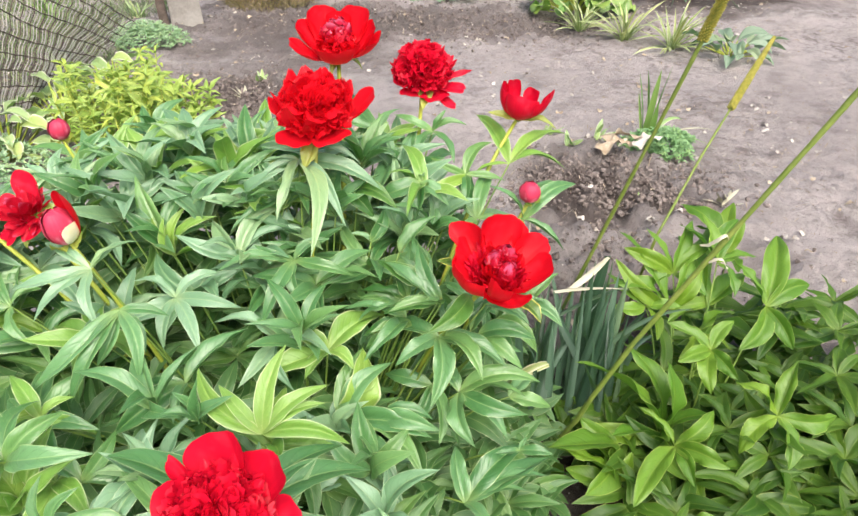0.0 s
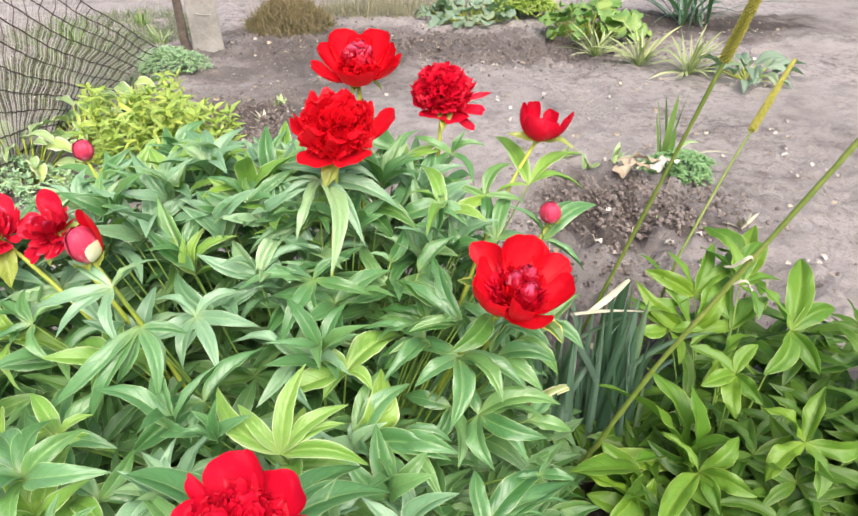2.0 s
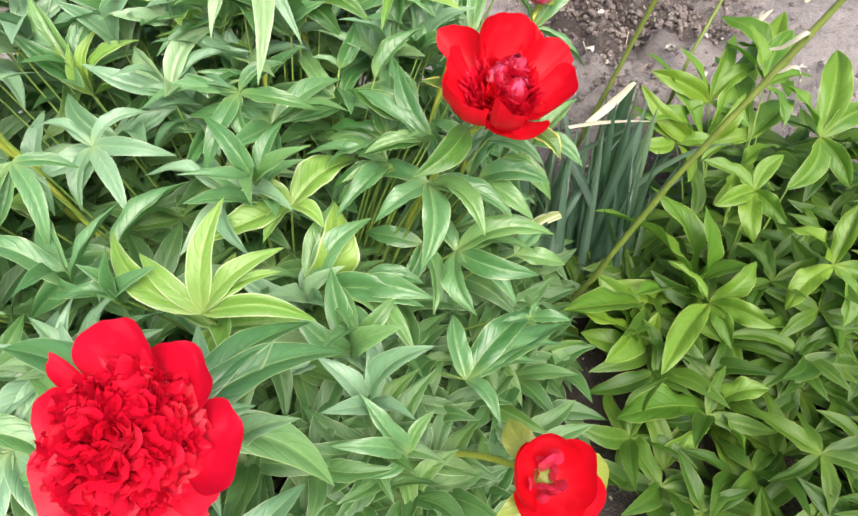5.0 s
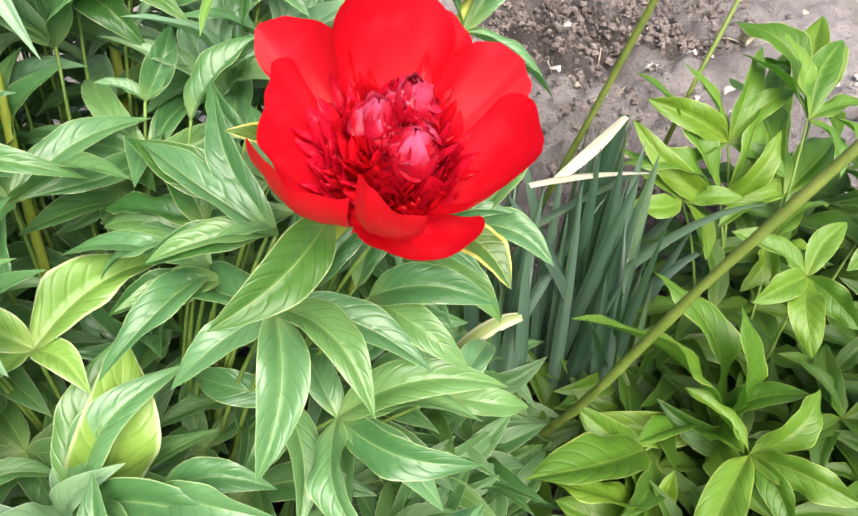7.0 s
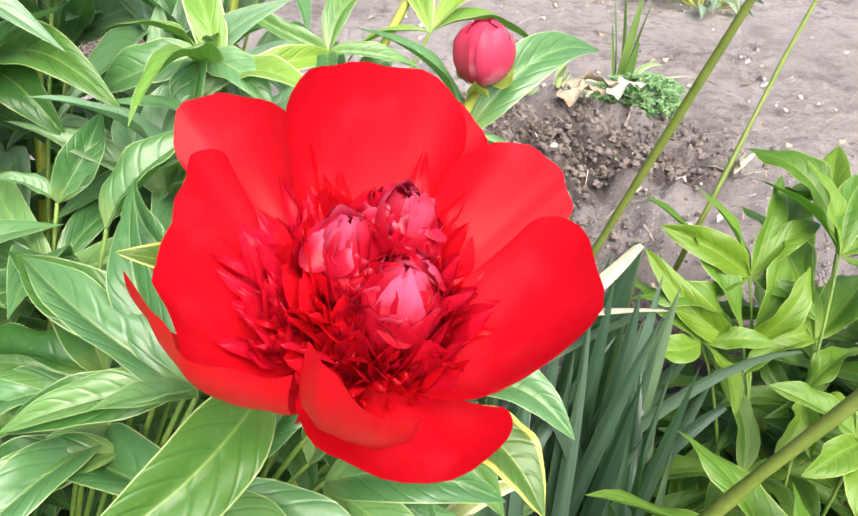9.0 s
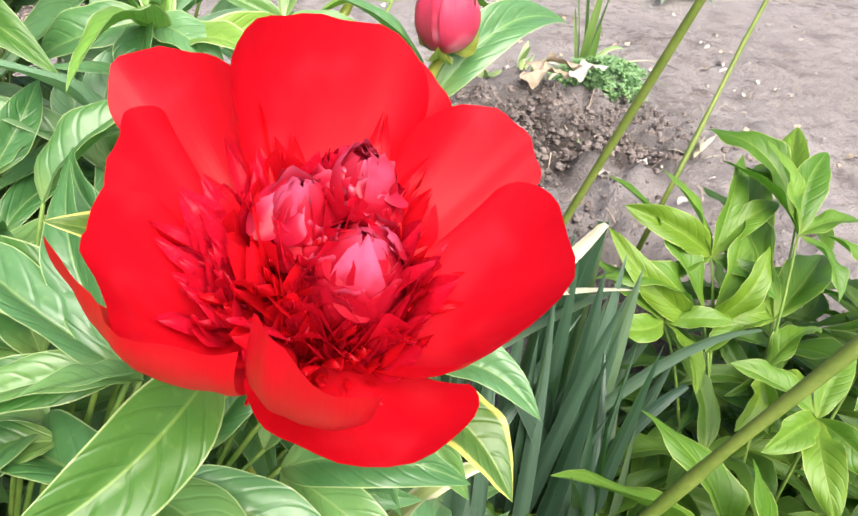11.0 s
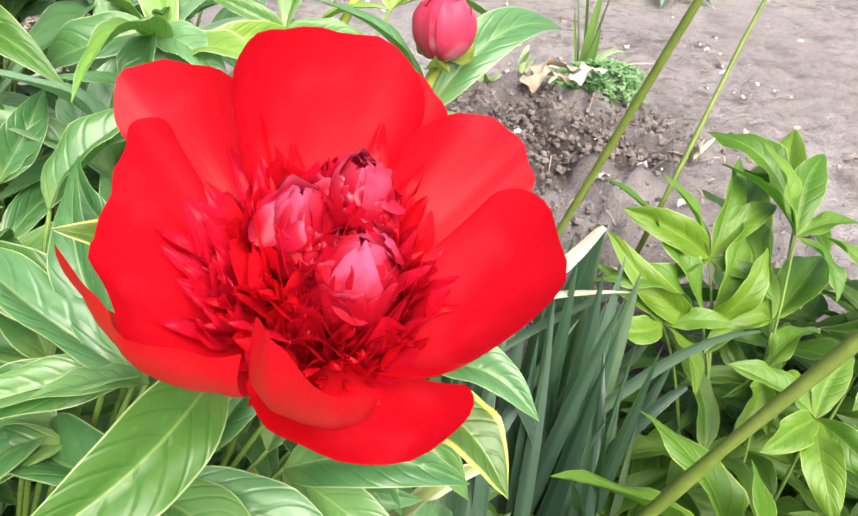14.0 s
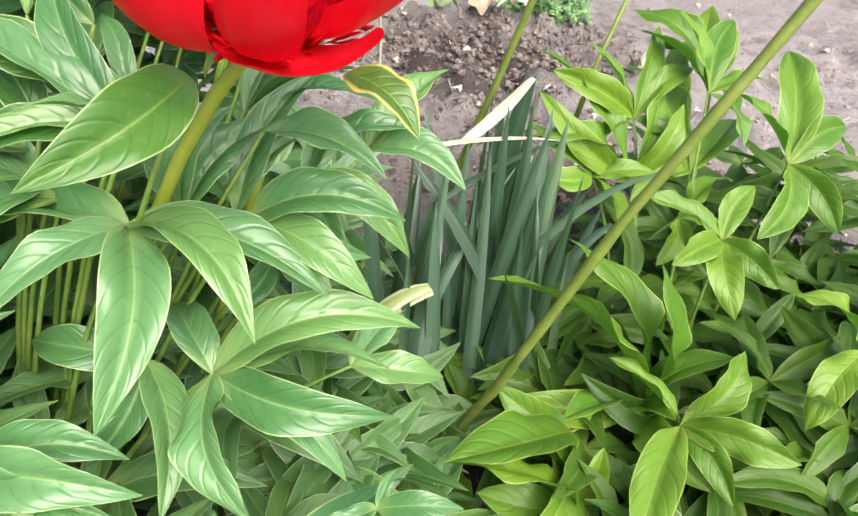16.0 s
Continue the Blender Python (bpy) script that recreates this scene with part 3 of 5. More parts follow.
def tuft(flower, n, r0, r1, tilt0, tilt1, len0, len1, material, seed, wide=False, az=(0, 360), z=0.002, at=(0, 0)):
    """Single inner petals set on rings from r0 to r1; tilt is their lean outward in degrees."""
    rnd = random.Random(seed)
    for i in range(n):
        f = (i + 0.5) / n
        a = radians(az[0] + (az[1] - az[0]) * ((i * 0.618034) % 1.0))
        r = r0 + (r1 - r0) * f
        t = radians(tilt0 + (tilt1 - tilt0) * f + rnd.uniform(-16, 16))
        a += rnd.uniform(-0.25, 0.25)
        l = (len0 + (len1 - len0) * f) * rnd.uniform(0.6, 1.3)
        me = straps(material, wide)[rnd.randrange(7)]
        m = Matrix.Translation((*at, z)) @ Matrix.Rotation(a, 4, "Z") @ Matrix.Translation((r, 0, 0)) @ Matrix.Rotation(t, 4, "Y") @ Matrix.Rotation(rnd.uniform(-0.6, 0.6), 4, "Z") @ Matrix.Scale(l, 4)
        put_part("inner_petal", me, material, flower, m)


def pompon(flower, n, radius, lift, material, seed, low=-0.15, fine=0.8):
    """The crowded inner petals of a double flower, too many to tell apart, in one mesh."""
    rnd = random.Random(seed)
    V, F, U = [], [], []
    kinds = []
    for i in range(5):
        me = strap_petal(1.0, 0.85, 0.18 * (i - 2), 500 + i, 0.14, 6, 4, 0.22)
        kinds.append(([v.co.copy() for v in me.vertices], [tuple(p.vertices) for p in me.polygons]))
        bpy.data.meshes.remove(me)
    for i in range(n):
        z = 1 - (1 - low) * (i + 0.5) / n
        a = i * 2.39996
        d = Vector((math.sqrt(max(0, 1 - z * z)) * math.cos(a), math.sqrt(max(0, 1 - z * z)) * math.sin(a), z))
        l = radius * rnd.uniform(0.46, 0.72) * fine
        q = (d + Vector((rnd.uniform(-0.3, 0.3), rnd.uniform(-0.3, 0.3), rnd.uniform(-0.1, 0.3)))).to_track_quat("Z", "X").to_matrix().to_4x4()
        m = Matrix.Translation(Vector((0, 0, lift)) + d * radius * (rnd.uniform(0.3, 0.42) + 0.6 * (1 - fine))) @ q @ Matrix.Rotation(rnd.uniform(0, 6.3), 4, "Z") @ Matrix.Scale(l, 4)
        vs, fs = kinds[i % 5]
        first = len(V)
        V += [m @ v for v in vs]
        F += [tuple(first + k for k in f) for f in fs]
        U += [((k // 5) / 6, (k % 5) / 4) for k in range(len(vs))]
    ob = put_part("inner_petals", mesh_of("inner_petals", V, F, U), material, flower)
    tagged(ob, "crowded crimson inner petals", kind="stuff")


def guard(flower, rows, material, widen=1.3):
    """Outer petals: rows of (angle, span, reach, rise, lip, flare), and where they differ curl and skew."""
    for i, (phi, span, reach, rise, lip, flare, *bent) in enumerate(rows):
        curl, skew, tilt = bent or (66, 0, 0.0018)
        put_part("petal", cup_petal(phi, span * widen, reach, rise, 900 + i * 7 + int(phi), lip=lip, flare=flare, curl=curl, skew=skew, tilt=tilt), material, flower, Matrix.Translation((0, 0, 0.0012 * (i % 2))))


CROWN = {"peony_bush": (-0.28, 0.08), "young_peony": (0.33, 0.13)}
peony_bush = thing("peony_bush", "bushy red peony in bloom with divided green leaves", "peony plant")
HERO = Vector((-0.0155, 0.0136, 0.4366))


def lobe(flower, x, y, lean, height, r, n, seed, crumple=0.12):
    """A closed, egg-shaped bundle of overlapping inner petals, with sheen painted dusty pink where their tips meet."""
    rnd = random.Random(seed)
    side = Vector((-y, x, 0)).normalized()
    m0 = Matrix.Translation((x, y, 0.002)) @ Matrix.Rotation(lean, 4, side)
    put_part("inner_petal", mesh_of("petal", *ball(r * 0.72, height * 0.475)), petal_blush_sheen, flower, m0 @ Matrix.Translation((0, 0, height * 0.49)))
    for i in range(n):
        f = i / n
        top = 0.99 if f < 0.2 else rnd.uniform(0.60, 0.97)
        me = wrap_petal(i * 137.5 + rnd.uniform(-15, 15), r * (0.74 + 0.30 * f), height / 2 * (0.97 + 0.05 * f), top, crumple * rnd.uniform(0.2, 1.6), seed + i, 1.25 if f < 0.2 else rnd.uniform(0.42, 0.75), jag=0.07)
        put_part("inner_petal", me, petal_blush_sheen, flower, m0)


def chips(flower, x, y, z, r, n, seed, size=0.008, pale=0.72):
    """Crumpled petal tips with painted pink sheen that lie over one another on the dome of a lobe."""
    rnd = random.Random(seed)
    for i in range(n):
        a, q = i * 2.39996 + rnd.uniform(-0.3, 0.3), math.sqrt((i + 0.5) / n)
        t = q * 1.45
        d = Vector((math.sin(t) * math.cos(a), math.sin(t) * math.sin(a), math.cos(t)))
        up = Vector((-math.cos(t) * math.cos(a), -math.cos(t) * math.sin(a), math.sin(t)))
        up = (up + d * rnd.uniform(-0.1, 0.55) + Vector((rnd.uniform(-1, 1), rnd.uniform(-1, 1), rnd.uniform(-0.6, 0.6))) * 0.62).normalized()
        side = up.cross(d).normalized()
        face_out = side.cross(up) * -1
        l = size * rnd.uniform(0.5, 1.35)
        m = Matrix.Translation(Vector((x, y, z)) + Vector((d.x * r, d.y * r, d.z * r * 1.15)) * rnd.uniform(0.84, 1.08) - up * l * 0.5) @ Matrix((face_out, side, up)).transposed().to_4x4() @ Matrix.Rotation(rnd.uniform(-0.5, 0.5), 4, "Z") @ Matrix.Scale(l, 4)
        put_part("inner_petal", scraps()[rnd.randrange(6)], petal_tip_sheen if q < pale else petal_blush_sheen, flower, m)


SCRAPS = []


def scraps():
    """A few broad, cupped scraps of petal of unit length with rounded, faintly nicked ends."""
    if not SCRAPS:
        for i in range(6):
            rnd = random.Random(640 + i)
            p, wide, bend, nick = rnd.uniform(0, 6), 0.80 + 0.09 * (i % 4), 0.02 + 0.15 * (i % 3), 0.08 + 0.08 * (i % 3)
            verts, uvs, nu, nv = [], [], 8, 8
            for a in range(nu + 1):
                u = a / nu
                h = wide * 0.5 * math.sin(0.35 + 2.05 * u ** 0.8)
                for b in range(nv + 1):
                    v = 2 * b / nv - 1
                    end = 1 - (0.24 * v * v + nick * abs(math.sin(v * 2.6 + p))) * u ** 2
                    cup = 0.42 * h * v * v + bend * u * u + 0.03 * math.sin(5 * v + p) * u
                    verts.append((cup, h * v, u * end))
                    uvs.append((u, b / nv))
            SCRAPS.append(mesh_of("petal", verts, grid_faces(nu, nv), uvs))
    return SCRAPS


# wide open scarlet flower, its cup turned towards the path of the camera
face = Vector((0.05, -0.375, 0.927))
hero = receptacle(peony_bush, axis_frame(HERO, face), "open scarlet peony flower with a shaggy crimson heart", 0.011)
bowl(hero, [
    (63, 38, 0.0735, 52, -5, 0.12, 0.30),
    (90, 68, 0.0780, 16, -22, 0.016, 0.30),
    (41, 34, 0.0715, 46, -18, -0.11, 0.28),
    (342, 83, 0.0660, 24, 10, 0.13, 0.25),
    (125, 31, 0.0765, 44, 22, 0.13, 0.28),
    (160, 44, 0.0595, 34, 14, -0.14, 0.12),
    (190, 64, 0.0580, 24, 0, 0.0, 0.20),
    (215, 50, 0.0680, -14, -6, -0.20, 0.0, 118),
    (275, 81, 0.0465, 42, -11, 0.34, 0.20, 96),
    (264.5, 40, 0.0700, -16, 12, 0.0, 0.06, 96),
], petal_red)
put_part("heart", mesh_of("heart", *ball(0.017, 0.015)), petal_crimson, hero, Matrix.Translation((0.004, 0.005, 0.010)), "crimson heart of packed petals")
lobe(hero, 0.0085, 0.0150, 0.04, 0.043, 0.0110, 26, 1090, 0.20)
lobe(hero, -0.0040, 0.0070, 0.02, 0.041, 0.0100, 24, 1030, 0.18)
lobe(hero, 0.0085, -0.0035, 0.04, 0.038, 0.0125, 30, 1060, 0.18)
chips(hero, 0.0095, 0.0160, 0.0300, 0.0116, 70, 1201, 0.0072)
chips(hero, -0.0042, 0.0073, 0.0295, 0.0100, 34, 1202, 0.0105, 0.62)
chips(hero, 0.0092, -0.0034, 0.0250, 0.0122, 46, 1203, 0.0105, 0.16)
chips(hero, 0.0015, 0.0005, 0.0250, 0.0085, 34, 1205, 0.0110, 0.0)
chips(hero, 0.0100, 0.0070, 0.0270, 0.0085, 30, 1206, 0.0095, 0.15)
chips(hero, -0.0030, 0.0065, 0.0230, 0.0105, 30, 1207, 0.0120, 0.0)
chips(hero, 0.0020, 0.0145, 0.0330, 0.0060, 22, 1204, 0.0080)
tuft(hero, 46, 0.002, 0.010, -6, 12, 0.042, 0.036, petal_crimson, 18, wide=True, at=(0.004, 0.006))
tuft(hero, 34, 0.0085, 0.0125, -10, 2, 0.037, 0.031, petal_red, 41, wide=True, az=(90, 300), at=(-0.004, 0.007))
tuft(hero, 44, 0.0105, 0.0150, -12, 4, 0.031, 0.023, petal_crimson, 42, wide=True, az=(175, 370), at=(0.0085, -0.0035))
tuft(hero, 30, 0.0100, 0.0140, -10, 6, 0.036, 0.028, petal_red, 43, az=(-70, 80), at=(0.0085, 0.0120))
tuft(hero, 60, 0.012, 0.019, -14, 4, 0.034, 0.026, petal_crimson, 5, wide=True, at=(0.004, 0.005))
tuft(hero, 64, 0.013, 0.020, -10, 16, 0.033, 0.021, petal_red, 9, wide=True, az=(170, 380), at=(0.004, 0.002))
tuft(hero, 120, 0.016, 0.024, -6, 26, 0.026, 0.017, petal_crimson, 6, at=(0.004, 0.004))
tuft(hero, 90, 0.016, 0.027, 4, 46, 0.023, 0.013, petal_red, 14, az=(190, 360), at=(0.003, 0.002))
tuft(hero, 34, 0.0135, 0.017, -14, 8, 0.029, 0.024, petal_crimson, 17, wide=True, az=(215, 345), at=(0.008, -0.002))
tuft(hero, 90, 0.016, 0.027, 4, 38, 0.034, 0.022, petal_crimson, 7, az=(110, 225), at=(0.0, 0.004))
tuft(hero, 40, 0.015, 0.024, 0, 30, 0.034, 0.026, petal_red, 12, az=(60, 150), at=(0.004, 0.006))
sepals(hero, 3, 0.018, 3)
for base, tip, w in (((-0.064, 0.047, 0.436), (-0.086, 0.027, 0.457), 0.36), ((0.012, -0.006, 0.423), (0.0345, -0.0325, 0.409), 0.50)):
    put_part("sepal", leaf_mesh(w, 1, sepal_rimmed), sepal_rimmed, peony_bush, leaf_pose(base, tip, (0, -0.5, 1)), "green sepal with a yellow rim")
stem(peony_bush, (-0.16, 0.09, 0.0), HERO - face.normalized() * 0.006, (-0.015, 0.02, 0.04), 0.0036)

# full double flower above the middle of the bush
mid = receptacle(peony_bush, axis_frame((-0.247, 0.225, 0.552), (0.0, -0.25, 1)), "full double crimson peony flower")
bowl(mid, [
    (4, 46, 0.088, 36, 0, 0.0, 0.26, 92),
    (300, 62, 0.060, 74, 0, 0.0, 0.30, 92),
    (238, 60, 0.060, 80, 0, 0.0, 0.30, 96),
    (190, 50, 0.052, 50, 0, 0.0, 0.30),
    (140, 60, 0.062, 26, 0, 0.0, 0.30),
    (80, 80, 0.058, 26, 0, 0.0, 0.30),
], petal_red)
pompon(mid, 520, 0.052, 0.018, petal_red, 21, fine=0.66)
tuft(mid, 80, 0.004, 0.038, 0, 30, 0.058, 0.046, petal_red, 23, wide=True, z=0.006)
sepals(mid, 4, 0.045, 22)
stem(peony_bush, (-0.29, 0.11, 0.0), (-0.247, 0.225, 0.552), (0.0, -0.03, 0), 0.0034)

# semi-double flower behind it
back = receptacle(peony_bush, axis_frame((-0.238, 0.415, 0.585), (0.02, -0.24, 1), 0.98), "wide semi-double scarlet peony flower with a pale-tipped heart")
bowl(back, [
    (122, 62, 0.088, 14, 0, 0.0, 0.30),
    (58, 62, 0.088, 14, 0, 0.0, 0.30),
    (12, 50, 0.080, 16, 0, 0.0, 0.26),
    (166, 50, 0.080, 18, 0, 0.0, 0.26),
    (90, 60, 0.074, 8, 0, 0.0, 0.30),
    (345, 50, 0.082, 30, 0, 0.05, 0.28, 88),
    (200, 50, 0.080, 38, 0, 0.0, 0.28, 92),
    (270, 84, 0.068, 14, 0, 0.05, 0.24, 98),
    (312, 54, 0.056, 20, 0, 0.0, 0.26),
    (232, 50, 0.054, 20, 0, 0.0, 0.26),
], petal_red)
pompon(back, 260, 0.036, 0.018, petal_red, 24, fine=0.62)
chips(back, 0.0, 0.004, 0.034, 0.026, 70, 27, 0.013)
sepals(back, 3, 0.04, 26)
stem(peony_bush, (-0.27, 0.2, 0.0), (-0.238, 0.415, 0.590), (0.02, -0.04, 0), 0.004)

# dark double flower
dark = receptacle(peony_bush, axis_frame((-0.106, 0.485, 0.522), (0.05, -0.2, 1)), "dark crimson double peony flower with drooping outer petals")
bowl(dark, [
    (250, 60, 0.052, 78, 0, 0.0, 0.30, 96),
    (300, 56, 0.056, 84, 0, 0.0, 0.30, 100),
    (340, 40, 0.068, 84, 0, 0.0, 0.35, 92),
    (322, 26, 0.066, 118, 0, 0.0, 0.40, 96),
    (200, 60, 0.048, 70, 0, 0.0, 0.30),
    (80, 100, 0.050, 50, 0, 0.0, 0.30),
], petal_crimson)
pompon(dark, 560, 0.050, 0.022, petal_crimson, 31, low=-0.3, fine=0.58)
tuft(dark, 110, 0.002, 0.034, 0, 50, 0.061, 0.044, petal_crimson, 33, z=0.008)
sepals(dark, 4, 0.05, 32)
stem(peony_bush, (-0.22, 0.2, 0.0), (-0.106, 0.485, 0.522), (0.02, -0.06, 0), 0.004)

# half open flower
cup = receptacle(peony_bush, axis_frame((0.048, 0.385, 0.497), (0.08, -0.1, 1)), "half open scarlet peony bloom like a cup", 0.008)
bowl(cup, [
    (118, 66, 0.062, -14, 0, 0.0, 0.30, 66),
    (178, 84, 0.064, -10, 0, -0.04, 0.26, 70),
    (40, 70, 0.050, 0, 0, 0.0, 0.28, 66),
    (268, 116, 0.059, -8, 6, -0.10, 0.16, 74),
    (345, 46, 0.070, 4, 0, 0.10, 0.40, 82),
    (322, 40, 0.058, 10, 0, 0.15, 0.30, 78),
], petal_crimson)
for tip in ((-0.050, 0.0, 0.006), (0.066, -0.012, -0.012)):
    put_part("sepal", leaf_mesh(0.30, 1, sepal_mat), sepal_mat, cup, leaf_pose((0, 0, -0.004), tip, (0, -0.3, 1)))
stem(peony_bush, (-0.13, 0.2, 0.0), (0.048, 0.385, 0.497), (-0.02, -0.02, 0.05), 0.0035)


def bud(center, size, label, seed, axis_dir=(0, -0.1, 1), foot=(-0.2, 0.15, 0), tall=1.0):
    b = put_part("flower_bud", mesh_of("bud", *ball(size * 0.5, size * 0.54, 12, 18, 0.03)), bud_skin, peony_bush, axis_frame(center, axis_dir) @ Matrix.Diagonal((1, 1, tall, 1)), label)
    for i in range(7):
        me = wrap_petal(137.5 * i + 20, size * (0.505 + 0.006 * i), size * 0.56, 0.985 - 0.05 * i, 0.07, seed + i, 0.80 - 0.05 * i, 9, 0.05)
        put_part("petal", me, bud_skin, b, Matrix.Translation((0, 0, -size * 0.56)))
    rnd = random.Random(seed)
    for i in range(3):
        a = 2.1 * i + rnd.uniform(0, 1)
        put_part("sepal", leaf_mesh(0.7, i, sepal_mat), sepal_mat, b, leaf_pose((0.002 * math.cos(a), 0.002 * math.sin(a), -size * 0.56), (size * 0.62 * math.cos(a), size * 0.62 * math.sin(a), -size * 0.2), (0, 0, -1)))
    low = Vector(center) - Vector(axis_dir).normalized() * size * 0.5
    stem(peony_bush, foot, low, (0, 0, 0.03), 0.003)
    return b


bud((0.041, 0.165, 0.476), 0.0265, "round closed red peony bud", 41, (-0.05, -0.15, 1), (-0.12, 0.13, 0))
bud((-0.737, 0.453, 0.449), 0.033, "closed pink-red peony bud", 45, foot=(-0.5, 0.25, 0))
opening = bud((-0.543, 0.063, 0.482), 0.036, "opening pink peony bud with one red petal loose and a cream base", 49, (-0.05, -0.2, 1), (-0.38, 0.05, 0), 1.25)
put_part("petal", wrap_petal(60, 0.0200, 0.029, 0.80, 0.10, 55, 1.15, 12, 0.02), petal_red, opening, Matrix.Translation((0.003, 0.002, -0.0205)), "loose scarlet petal")
put_part("petal", wrap_petal(335, 0.0200, 0.020, 0.62, 0.08, 56, 0.62, 8, 0.02), cream_mat, opening, Matrix.Translation((0, 0, -0.020)), "cream petal base")

# ragged flowers at the bush's far flank
for k, (c, ax, s) in enumerate((((-0.627, 0.14, 0.455), (-0.2, -0.5, 0.8), 31), ((-0.715, 0.15, 0.445), (0.1, -0.3, 1), 33))):
    f = receptacle(peony_bush, axis_frame(c, ax), "ragged half shed scarlet peony flower")
    guard(f, [(95, 46, 0.044, 0.03, 0.3, 0.006), (30, 40, 0.040, 0.034, 0.3, 0.0), (160, 44, 0.046, 0.012, 0.3, 0.008), (225, 40, 0.045, -0.006, 0.3, 0.004), (300, 50, 0.042, 0.004, 0.3, 0.0)], petal_crimson)
    tuft(f, 60, 0.003, 0.018, 0, 80, 0.034, 0.026, petal_blush_sheen, 60 + k, wide=True)
    sepals(f, 4, 0.045, 61 + k)
    stem(peony_bush, (-0.42, 0.08, 0), c, (0, 0, 0.05), 0.0035)

# large double flower nearest to the path of the camera, and a small opening one
near = receptacle(peony_bush, axis_frame((-0.264, -0.296, 0.410), (0.0, -0.53, 0.85), 0.93), "large double crimson peony flower with loose outer petals")
bowl(near, [
    (94, 66, 0.079, 37, 22, -0.07, 0.30),
    (50, 66, 0.077, 37, 20, -0.25, 0.30),
    (359, 58, 0.074, 56, 26, -0.25, 0.30),
    (134, 18, 0.069, 50, 0, -0.08, 0.45),
    (168, 58, 0.056, 56, 7, -0.18, 0.30),
    (206, 52, 0.062, 78, 0, 0.05, 0.28),
    (250, 44, 0.070, 96, 0, 0.05, 0.28),
    (294, 48, 0.072, 98, 0, -0.05, 0.28),
    (325, 44, 0.058, 80, 0, 0.0, 0.28),
], petal_crimson)
pompon(near, 700, 0.050, 0.014, petal_crimson, 71, fine=0.62)
tuft(near, 40, 0.010, 0.036, 10, 62, 0.036, 0.026, petal_crimson, 73, wide=True, z=0.010)
sepals(near, 4, 0.05, 72)
stem(peony_bush, (-0.28, -0.12, 0), (-0.264, -0.296, 0.410), (0, -0.03, 0), 0.0042)
small = receptacle(peony_bush, axis_frame((-0.005, -0.270, 0.290), (0.1, -0.45, 1)), "small opening red peony flower", 0.008)
guard(small, [(90, 110, 0.032, 0.034, 0.35, -0.004), (180, 100, 0.034, 0.036, 0.35, -0.004), (0, 100, 0.034, 0.030, 0.35, 0.0), (270, 110, 0.034, 0.022, 0.35, 0.002), (320, 70, 0.04, 0.018, 0.35, 0.004)], petal_red)
tuft(small, 12, 0.002, 0.010, 0, 25, 0.028, 0.026, petal_pink, 75, wide=True)
sepals(small, 3, 0.05, 76)
stem(peony_bush, (-0.12, -0.1, 0), (-0.005, -0.270, 0.290), (0, 0, 0.03), 0.0032)

# ---- peony leaves ----
spray(peony_bush, (-0.083, 0.030, 0.338), [(-0.136, -0.007, 0.321), (-0.093, -0.051, 0.293), (-0.029, -0.034, 0.319), (0.004, -0.003, 0.314), (-0.148, 0.097, 0.300)], 0.35, leaf_green)
spray(peony_bush, (-0.031, 0.044, 0.329), [(0.025, 0.004, 0.305), (0.044, 0.028, 0.333)], 0.36, leaf_green)
spray(peony_bush, (-0.045, 0.018, 0.412), [(-0.097, -0.036, 0.397)], 0.38, leaf_deep)
spray(peony_bush, (-0.021, 0.059, 0.368), [(0.031, 0.031, 0.357)], 0.34, leaf_green)
spray(peony_bush, (-0.064, 0.061, 0.323), [(-0.037, 0.082, 0.367), (-0.011, 0.089, 0.360), (-0.074, 0.100, 0.345)], 0.34, leaf_green)
spray(peony_bush, (-0.039, 0.060, 0.322), [(0.012, 0.106, 0.381), (-0.001, 0.081, 0.353)], 0.30, leaf_green)
spray(peony_bush, (-0.031, 0.100, 0.359), [(0.040, 0.084, 0.369), (0.027, 0.121, 0.372), (0.003, 0.124, 0.383)], 0.34, leaf_green)
spray(peony_bush, (0.033, 0.097, 0.335), [(0.082, 0.069, 0.324), (0.085, 0.129, 0.368)], 0.36, leaf_green)
spray(peony_bush, (-0.079, 0.050, 0.375), [(-0.153, 0.098, 0.408), (-0.110, 0.115, 0.430), (-0.144, 0.036, 0.373), (-0.100, 0.020, 0.400)], 0.30, leaf_green)
spray(peony_bush, (-0.125, 0.070, 0.335), [(-0.213, 0.075, 0.346), (-0.168, 0.034, 0.341), (-0.178, 0.000, 0.320), (-0.180, 0.120, 0.350)], 0.32, leaf_green)
spray(peony_bush, (-0.055, 0.008, 0.260), [(0.032, -0.029, 0.257), (-0.036, -0.063, 0.234), (0.052, 0.012, 0.275), (0.035, -0.002, 0.260), (0.007, -0.041, 0.226), (-0.075, 0.060, 0.261)], 0.36, leaf_green)
spray(peony_bush, (-0.091, 0.031, 0.252), [(-0.082, -0.045, 0.217), (-0.120, -0.002, 0.217), (-0.157, 0.065, 0.241)], 0.34, leaf_green)
spray(peony_bush, (-0.157, -0.030, 0.252), [(-0.081, -0.054, 0.255), (-0.092, -0.033, 0.253)], 0.38, leaf_green)
spray(peony_bush, (0.021, -0.052, 0.216), [(-0.006, -0.057, 0.217), (0.031, -0.038, 0.221), (0.058, -0.060, 0.219)], 0.34, leaf_green)
